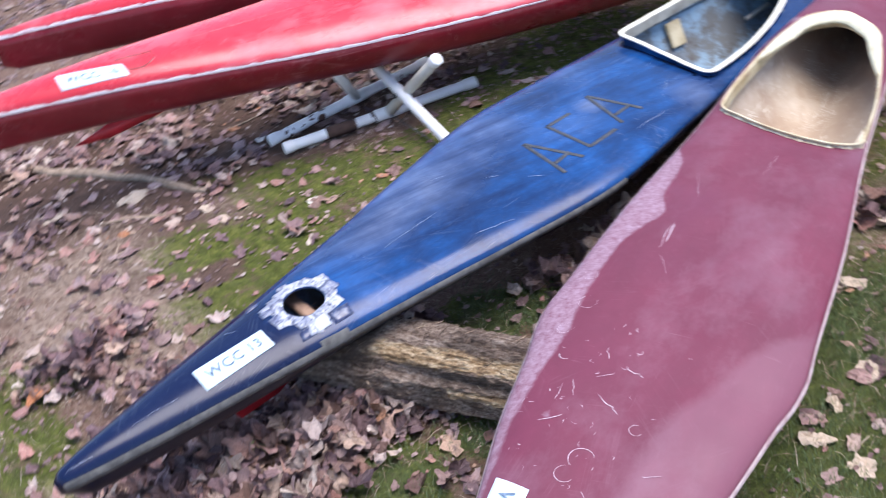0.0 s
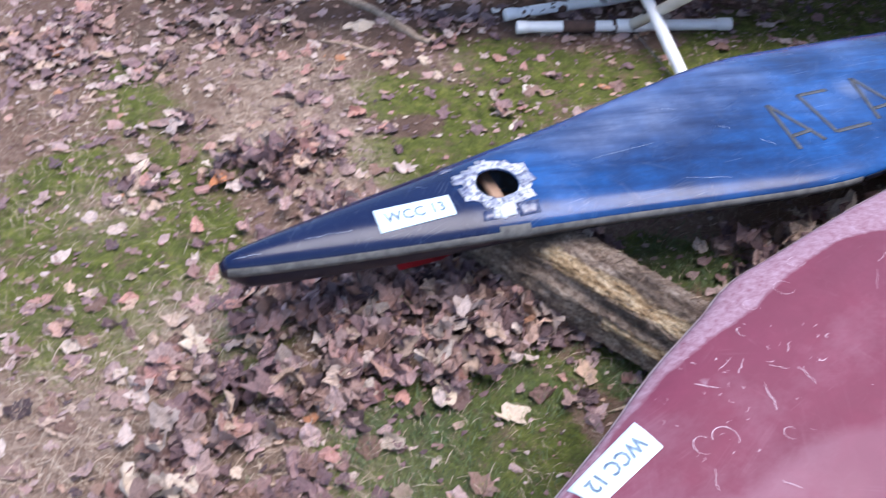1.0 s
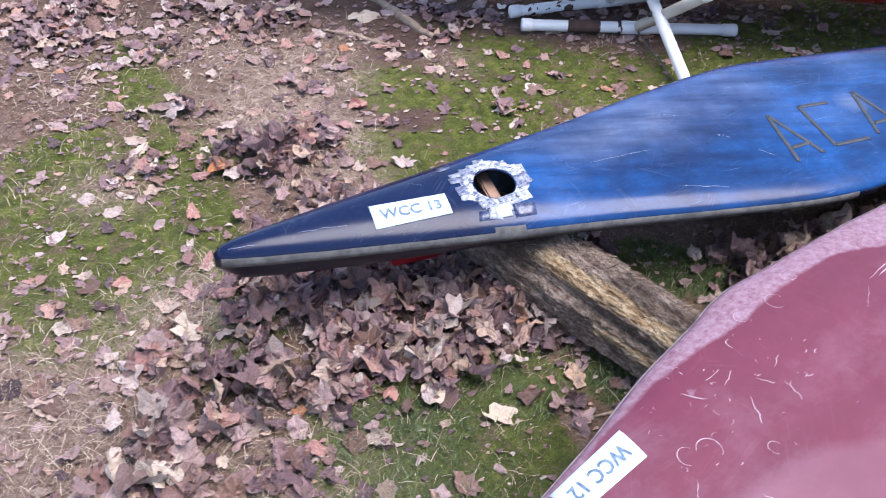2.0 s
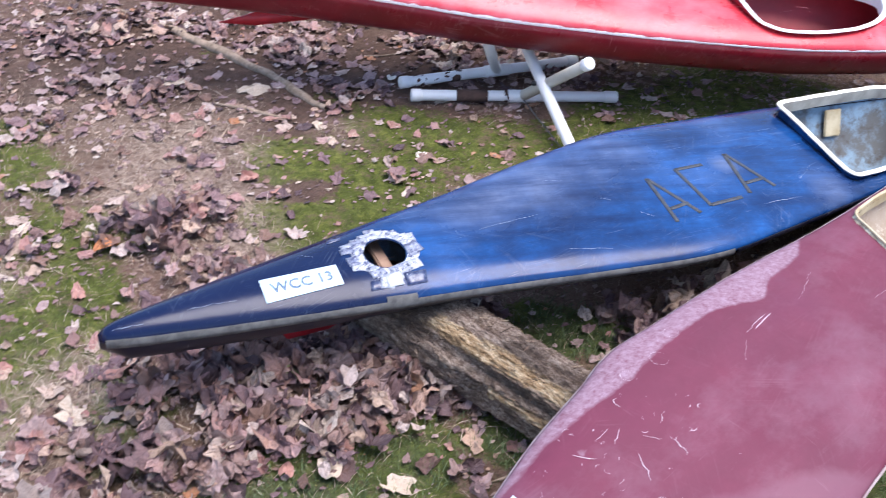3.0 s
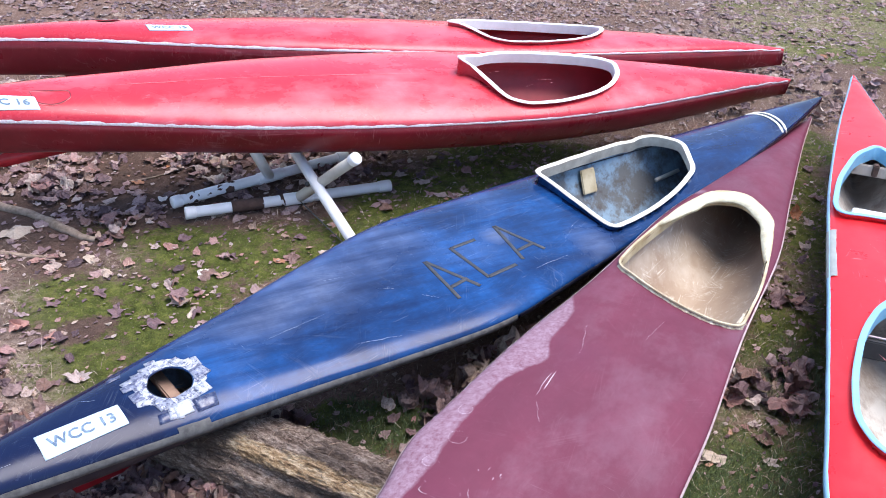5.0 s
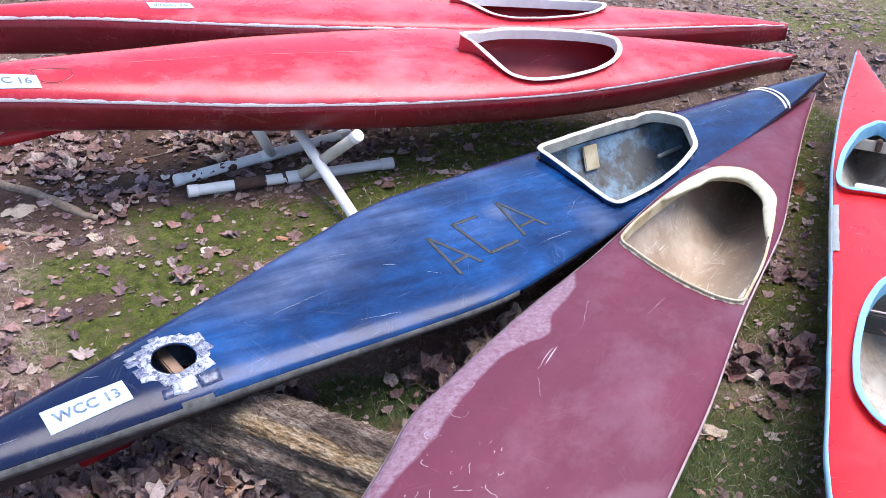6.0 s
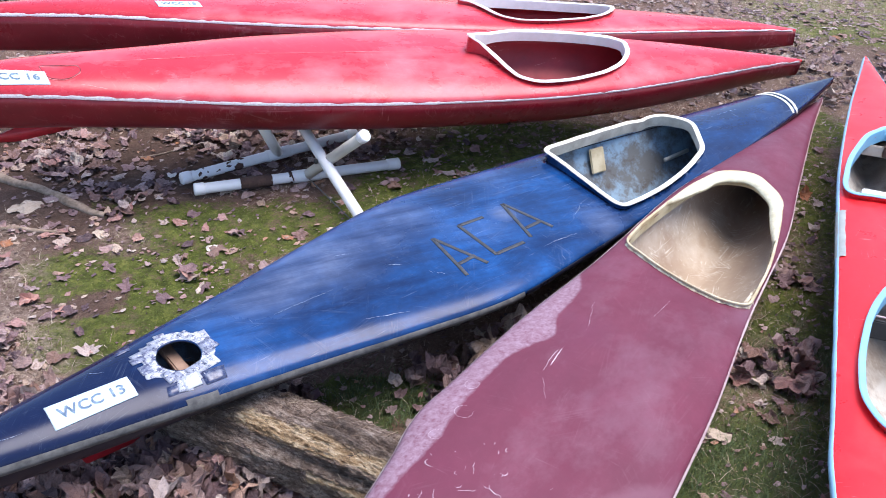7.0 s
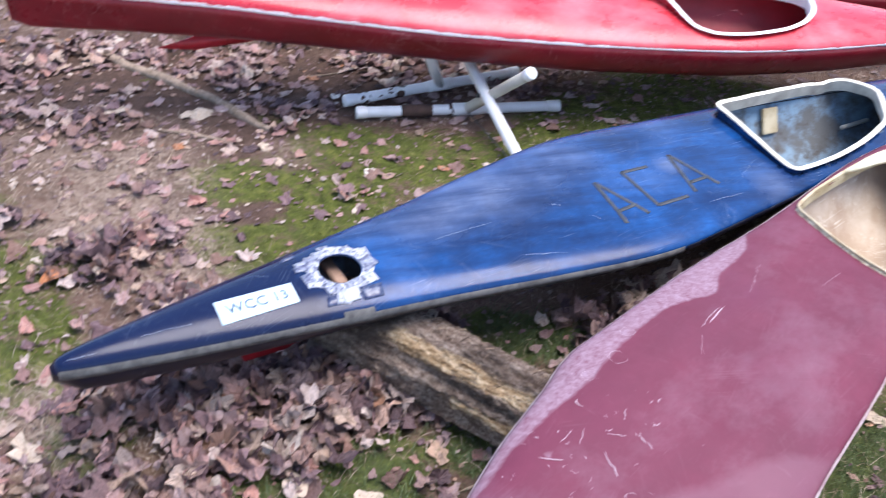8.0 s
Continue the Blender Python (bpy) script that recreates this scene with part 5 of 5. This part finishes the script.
def leaf_material(name, island, shade=1.0):
    m, n, l, s = mat(name)
    if island:
        g = n.new("ShaderNodeNewGeometry")
        fac = g.outputs["Random Per Island"]
    else:
        fac = n.new("ShaderNodeObjectInfo").outputs["Random"]
    c = ramp(n, l, fac, ((0.0, (0.080, 0.049, 0.057)), (0.14, (0.161, 0.094, 0.104)), (0.28, (0.288, 0.177, 0.180)), (0.40, (0.224, 0.123, 0.087)), (0.52, (0.363, 0.251, 0.234)), (0.64, (0.449, 0.321, 0.304)), (0.74, (0.428, 0.214, 0.184)), (0.82, (0.492, 0.353, 0.261)), (0.92, (0.556, 0.449, 0.413)), (0.97, (0.641, 0.535, 0.435)), (1.0, (0.449, 0.181, 0.076))))
    if shade < 1:
        c = mix(n, l, 1 - shade, c, (0.05, 0.035, 0.03))
    f = ramp(n, l, noise_node(n, l, 22, 6, 0.7), ((0.46, 0.0), (0.72, 0.6)))
    c = mix(n, l, f, c, (0.09, 0.055, 0.05))
    c = mix(n, l, ramp(n, l, noise_node(n, l, 55, 7, 0.75, None, 5.0), ((0.52, 0.0), (0.74, 0.45))), c, (0.52, 0.40, 0.37))
    c = mix(n, l, ramp(n, l, noise_node(n, l, 170, 4, 0.7, None, 8.0), ((0.5, 0.0), (0.72, 0.55))), c, (0.07, 0.04, 0.036))
    l.new(c, s.inputs["Base Color"])
    s.inputs["Roughness"].default_value = 0.5
    s.inputs["Specular IOR Level"].default_value = 0.45
    bump(n, l, s, noise_node(n, l, 90, 6, 0.75), 0.9, 0.008)
    return m


def boat_side(ob, sh, x, y, k):
    p = ob.matrix_world.inverted() @ Vector((x, y, 0.2))
    return 0 < p.x < sh.length and abs(p.y) < k * sh.b(p.x)


bpy.context.view_layer.update()
PILES = [(0.17, 0.10, 0.13, 0.8), (0.20, -0.04, 0.16, 1), (0.34, -0.06, 0.17, 1), (0.52, 0.00, 0.17, 1), (0.61, -0.16, 0.16, 1), (0.74, -0.10, 0.14, 0.9), (0.44, -0.22, 0.15, 1), (0.23, -0.19, 0.13, 0.9), (0.57, -0.27, 0.12, 0.8), (0.83, -0.20, 0.10, 0.6), (0.08, -0.16, 0.12, 0.7), (0.38, 0.10, 0.16, 0.8), (0.62, 0.14, 0.2, 0.8),
         (-0.17, -0.05, 0.10, 0.7), (-0.10, -0.20, 0.12, 0.8), (-0.25, -0.32, 0.16, 0.8), (0.05, -0.42, 0.10, 0.6), (0.70, -0.50, 0.06, 0.5), (0.85, 0.05, 0.15, 0.8), (1.02, -0.03, 0.12, 0.8),
         (0.18, 0.80, 0.07, 0.8), (0.29, 0.73, 0.09, 1), (0.42, 0.70, 0.08, 0.9), (0.26, 0.61, 0.07, 0.8), (0.12, 0.70, 0.06, 0.6), (1.14, 0.90, 0.06, 0.6), (1.16, 0.70, 0.06, 0.7), (0.08, 1.03, 0.08, 0.8), (0.50, 0.78, 0.07, 0.6), (-0.06, 0.77, 0.07, 0.6), (0.49, 1.06, 0.06, 0.5), (0.40, 0.42, 0.14, 0.7), (0.22, 0.45, 0.09, 0.7),
         (0.46, 1.55, 0.10, 0.5), (0.29, 1.72, 0.10, 0.5), (0.60, 1.64, 0.09, 0.5), (0.97, 2.05, 0.16, 0.5), (0.32, 2.15, 0.2, 0.5), (0.62, 2.2, 0.16, 0.4), (1.16, 1.74, 0.13, 0.6), (0.1, 1.45, 0.10, 0.5), (-0.2, 1.75, 0.2, 0.5), (1.45, 1.9, 0.2, 0.4), (1.9, 1.6, 0.25, 0.6), (1.2, 1.3, 0.10, 0.5), (2.4, 1.35, 0.3, 0.5),
         (1.45, -0.34, 0.12, 0.9), (1.65, -0.38, 0.14, 1), (1.62, -0.22, 0.14, 1), (1.85, -0.30, 0.16, 1), (2.05, -0.38, 0.14, 0.9), (2.25, -0.28, 0.16, 0.9), (2.45, -0.33, 0.13, 0.8), (2.7, -0.22, 0.15, 0.6), (1.45, -0.12, 0.14, 0.8),
         (2.27, -0.79, 0.09, 0.8), (2.34, -0.95, 0.09, 0.8), (2.47, -0.87, 0.08, 0.8), (2.27, -0.68, 0.07, 0.6), (2.9, -0.55, 0.12, 0.5), (3.15, -0.68, 0.12, 0.5), (3.6, -0.35, 0.2, 0.5), (4.4, 0.5, 0.25, 0.9), (4.6, 0.1, 0.25, 0.8), (5.2, 0.3, 0.4, 0.6), (4.8, 0.9, 0.3, 0.8)]


def leaf_weight(x, y):
    w = 0.115 + 1.15 * spots(PILES, x, y) + (0.13 if y > 1.25 and x < 3.5 else 0.0) + (0.10 if x < 0.15 and y < 0.4 else 0.0)
    far = y - (3.35 - 0.62 * (x - 1.0))
    w += 1.1 / (1 + math.exp(-far * 5)) * (0.65 + 0.35 / (1 + math.exp((x - 4.3 - 0.5 * y - 1.2 * noise.noise((x * 0.8, y * 0.8, 30.0))) * 2.5))) + (0.12 if x > 4.0 else 0.0)
    w *= 0.25 + 1.5 * max(0.0, 0.5 + 0.75 * noise.fractal((x * 3.0, y * 3.0, 11.0), 1.0, 2.0, 3))
    return w * (1 - 0.30 * spots(MOSS, x, y))


def fade(x, y, area, width):
    return max(0.0, min(1.0, (x - area[0]) / width, (area[1] - x) / width, (y - area[2]) / width, (area[3] - y) / width))


def scatter(count, area, weight, top, step=0.04, soft=0.8):
    """Points in the area, as dense as weight(x, y) asks."""
    x0, x1, y0, y1 = area
    nx, ny = int((x1 - x0) / step) + 1, int((y1 - y0) / step) + 1
    w = np.array([[weight(x0 + (i + 0.5) * step, y0 + (j + 0.5) * step) * fade(x0 + (i + 0.5) * step, y0 + (j + 0.5) * step, area, soft) for j in range(ny)] for i in range(nx)])
    out = []
    while len(out) < count:
        x, y, k = rng.uniform(x0, x1, 40000), rng.uniform(y0, y1, 40000), rng.uniform(0, top, 40000)
        ok = k < w[((x - x0) / step).astype(int), ((y - y0) / step).astype(int)]
        out += list(zip(x[ok].tolist(), y[ok].tolist()))
    return out[:count]


def clear(x, y):
    return not (boat_side(maroon, maroon_shape, x, y, 0.85) or boat_side(scarlet, scarlet_shape, x, y, 0.9) or (x > 1.15 and boat_side(blue, blue_shape, x, y, 0.5)))


def leaf_pose(x, y, size, pile):
    z = ground_z(x, y) + 0.002 + rng.uniform(0, 0.06) * pile
    tilt = 6 + 46 * pile
    size *= 1 + 0.45 * pile
    return pose(x, y, z, rng.normal(0, tilt * 0.55), rng.normal(0, tilt * 0.55), rng.uniform(0, 360)) @ Matrix.Diagonal((size, size, size * (0.6 + 0.65 * pile), 1))


NEAR = (-1.8, 4.0, -1.8, 3.0)
FAR = (-1.5, 9.2, 0.0, 7.2)
near_leaves = [p for p in scatter(8200, NEAR, leaf_weight, 1.6) if clear(*p)]
far_leaves = [p for p in scatter(25000, FAR, leaf_weight, 1.6) if clear(*p) and rng.uniform() > fade(*p, NEAR, 0.8)]
outer_leaves = [p for p in scatter(6000, (-5.5, 10, -6.5, 8.5), lambda x, y: 0.4 + 0.8 * noise.noise((x, y, 3.0)), 1.6, 0.1, 3.0) if clear(*p) and rng.uniform() > max(fade(*p, NEAR, 0.8), fade(*p, FAR, 0.8))]
picked = [p for p in near_leaves if -0.75 < p[0] < 1.15 and -0.85 < p[1] < 0.35][:300]
chosen = set(picked)


def joined(name, points, sizes, material, label, category, forms=TEMPLATES):
    vs, fs, base = [], [], 0
    for (x, y) in points:
        v, f = forms[rng.integers(len(forms))]
        m = np.array(leaf_pose(x, y, sizes[0] + (sizes[1] - sizes[0]) * rng.uniform() ** 1.6, min(1.0, spots(PILES, x, y))))
        vs.append(v @ m[:3, :3].T + m[:3, 3])
        fs += [tuple(i + base for i in q) for q in f]
        base += len(v)
    me = bpy.data.meshes.new(name)
    me.from_pydata(np.concatenate(vs).tolist(), [], fs)
    me.materials.append(material)
    return tagged(new(name, me), label, category, "", "stuff")


m_leaf, m_leaf_one = leaf_material("dry_leaf_litter", True), leaf_material("dry_leaf", False)
joined("leaf_litter", [p for p in near_leaves if p not in chosen], (0.026, 0.09), m_leaf, "dry curled brown and mauve fallen leaves", "leaves")
joined("leaf_litter", far_leaves, (0.03, 0.085), leaf_material("old_leaf_litter", True, 0.70), "dense dry brown leaf litter behind the boats", "leaves", FLATTER)
joined("leaf_litter", outer_leaves, (0.035, 0.095), m_leaf, "scattered dry brown fallen leaves", "leaves", FLATTER)
leaf_meshes = []
for v, f in TEMPLATES:
    me = bpy.data.meshes.new("leaf")
    me.from_pydata(v.tolist(), [], f)
    me.materials.append(m_leaf_one)
    leaf_meshes.append(me)
for x, y in picked:
    ob = new("leaf", leaf_meshes[rng.integers(len(leaf_meshes))])
    ob.parent = ground
    ob.matrix_world = leaf_pose(x, y, rng.uniform(0.04, 0.09), min(1.0, spots(PILES, x, y)))

# crumbs of broken leaves
vs, fs = [], []
spread = scatter(16000, (-2.0, 4.8, -2.0, 3.4), lambda x, y: 0.35 + 0.6 * leaf_weight(x, y), 1.6) + scatter(16000, (2.5, 8.5, 0.0, 6.0), lambda x, y: 0.4 + 0.6 * leaf_weight(x, y), 1.6)
for x, y in spread:
    a, r, z, k = rng.uniform(0, 6.28), rng.uniform(0.004, 0.017), ground_z(x, y), len(vs)
    u = rng.uniform(0.4, 1.1, 5)
    for i in range(5):
        vs.append((x + r * u[i] * math.cos(a + 1.257 * i), y + r * u[i] * math.sin(a + 1.257 * i) * 0.7, z + 0.001 + rng.uniform(0, 0.010)))
    fs += [(k, k + 1, k + 2), (k, k + 2, k + 3), (k, k + 3, k + 4)]
me = bpy.data.meshes.new("leaf_crumbs")
me.from_pydata(vs, [], fs)
me.materials.append(m_leaf)
tagged(new("leaf_crumbs", me), "small crumbs of broken brown leaves", "leaves", "", "stuff")

# single leaves that stand out
m_pale = plain("pale_oak_leaf", (0.54, 0.44, 0.34), (0.42, 0.33, 0.25), 20, 0.6, bumpy=0.4)
m_rust = plain("rust_red_leaf", (0.40, 0.20, 0.16), (0.30, 0.15, 0.12), 20, 0.6, bumpy=0.4)
m_cream = plain("cream_leaf", (0.78, 0.74, 0.66), (0.66, 0.60, 0.52), 20, 0.6, bumpy=0.4)
m_orange = plain("orange_leaf", (0.50, 0.20, 0.075), (0.34, 0.12, 0.05), 20, 0.6, bumpy=0.4)
m_green = plain("pale_green_leaf", (0.28, 0.33, 0.14), (0.36, 0.38, 0.20), 20, 0.6, bumpy=0.4)
for x, y, size, turn, mm, kind, lab in ((0.66, 0.895, 0.095, 20, m_rust, 0, "rust red fallen leaf on bare earth"), (0.72, 0.79, 0.065, 80, m_rust, 0, "rust red fallen leaf beside the moss"), (0.14, 0.69, 0.10, 15, m_orange, 2, "orange fallen leaf among brown leaves"), (-0.08, 0.87, 0.08, 110, m_pale, 0, "pale mauve fallen leaf on moss"), (1.296, 0.83, 0.06, 70, m_cream, 0, "cream fallen leaf on moss"), (1.93, -0.89, 0.14, -60, m_pale, 2, "long pale fallen leaf on grass"),
                                        (1.365, -1.104, 0.10, 15, m_pale, 0, "tan oak leaf on moss"), (1.494, -1.092, 0.07, 100, m_pale, 0, "tan oak leaf on moss"), (1.648, -1.102, 0.09, 140, m_pale, 0, "tan oak leaf on moss"),
                                        (1.358, -1.232, 0.09, 45, m_pale, 0, "tan oak leaf on moss"), (0.384, -0.019, 0.06, 80, m_cream, 2, "cream leaf underside showing in the leaf pile"), (0.45, -0.06, 0.07, 20, m_green, 0, "pale green leaf in the leaf pile"),
                                        (0.43, -0.36, 0.11, 75, m_pale, 2, "pale curled leaf at the pile's edge"), (0.56, -0.47, 0.10, 10, m_pale, 1, "pale oak leaf at the pile's edge"), (-0.09, 0.06, 0.11, 100, m_pale, 1, "pale oak leaf on moss"),
                                        (0.02, 0.52, 0.08, 160, m_rust, 0, "orange-brown fallen leaf on grass"), (-0.22, 0.30, 0.08, 200, m_rust, 2, "rust brown fallen leaf on moss"), (0.59, 1.62, 0.13, -35, m_pale, 1, "pale oak leaf on bare earth"),
                                        (0.89, 1.48, 0.14, -20, m_pale, 1, "pale oak leaf on bare earth"), (1.45, 1.40, 0.06, 30, m_cream, 0, "cream fallen leaf on bare earth"), (1.02, 1.15, 0.07, 95, m_pale, 2, "pale leaf on bare earth"),
                                        (0.33, -0.33, 0.07, 60, m_rust, 2, "golden brown leaf in the leaf pile"), (1.72, -0.36, 0.10, 30, m_rust, 0, "orange-brown leaf beside the kayak")):
    tm = [i for i in range(len(TEMPLATES)) if (0, 0, 1, 2)[i % 4] == kind]
    v, f = TEMPLATES[tm[int(abs(x * 97 + y * 31)) % len(tm)]]
    me = bpy.data.meshes.new("leaf")
    me.from_pydata((v * np.array((1, 1, 0.6))).tolist(), [], f)
    me.materials.append(mm)
    ob = tagged(new("leaf", me), lab, "leaf", "fallen leaves")
    lift = 0.03 * spots(PILES, x, y)
    ob.matrix_world = pose(x, y, ground_z(x, y) + 0.003 + lift, rng.normal(0, 5), rng.normal(0, 5), turn) @ Matrix.Scale(size, 4)


def blades(name, points, low, high, lean, width, colours, label):
    vs, fs = [], []
    for i, (x, y) in enumerate(points):
        h, a, w = rng.uniform(low, high), rng.uniform(0, 2 * math.pi), width * rng.uniform(0.6, 1.3)
        d = lean * h * rng.uniform(0.3, 1.6)
        cx, sx = math.cos(a), math.sin(a)
        z = ground_z(x, y) - 0.002
        vs += [(x - sx * w, y + cx * w, z), (x + sx * w, y - cx * w, z), (x + cx * d * 0.4 + sx * w * 0.7, y + sx * d * 0.4 - cx * w * 0.7, z + h * 0.6),
               (x + cx * d * 0.4 - sx * w * 0.7, y + sx * d * 0.4 + cx * w * 0.7, z + h * 0.6), (x + cx * d, y + sx * d, z + h * (0.95 if lean < 1 else 0.7))]
        b = 5 * i
        fs += [(b, b + 1, b + 2, b + 3), (b + 3, b + 2, b + 4)]
    m, n, l, s = mat(name)
    g = n.new("ShaderNodeNewGeometry")
    l.new(ramp(n, l, g.outputs["Random Per Island"], colours), s.inputs["Base Color"])
    s.inputs["Roughness"].default_value = 0.8
    me = bpy.data.meshes.new(name)
    me.from_pydata(vs, [], fs)
    me.materials.append(m)
    return tagged(new(name, me), label, "grass", "", "stuff")


AREA = (-2.0, 7.2, -2.2, 3.9)
blades("moss_grass", scatter(110000, AREA, lambda x, y: max(0, moss_at(x, y) - 0.15), 0.9), 0.002, 0.008, 0.9, 0.0010,
       ((0.0, (0.05, 0.075, 0.012)), (0.45, (0.125, 0.165, 0.024)), (0.85, (0.24, 0.27, 0.060)), (1.0, (0.34, 0.29, 0.15))), "short yellow-green moss tufts")
blades("green_grass", scatter(16000, (-0.9, 3.0, -1.5, 0.4), lambda x, y: spots(GRASS, x, y) * max(0.1, 0.6 + noise.noise((x * 9, y * 9, 2.0))), 0.9, soft=0.1), 0.010, 0.032, 0.7, 0.0009,
       ((0.0, (0.045, 0.075, 0.032)), (0.5, (0.095, 0.15, 0.060)), (1.0, (0.22, 0.27, 0.13))), "thin blue-green grass in the gaps between leaves")
blades("dead_grass", scatter(170000, AREA, lambda x, y: 0.25 + 0.45 * (0.5 + 0.5 * noise.noise((x * 2.1, y * 2.1, 20))) + 0.6 * spots(DRY, x, y) - 0.4 * spots(BARE, x, y) - 0.35 * spots(MOSS, x, y) - 0.4 * spots(DARK_EARTH, x, y), 1.3), 0.006, 0.030, 2.0, 0.0007,
       ((0.0, (0.14, 0.085, 0.062)), (0.4, (0.34, 0.24, 0.175)), (0.75, (0.54, 0.42, 0.32)), (1.0, (0.70, 0.58, 0.46))), "dead straw-coloured grass lying on the earth")
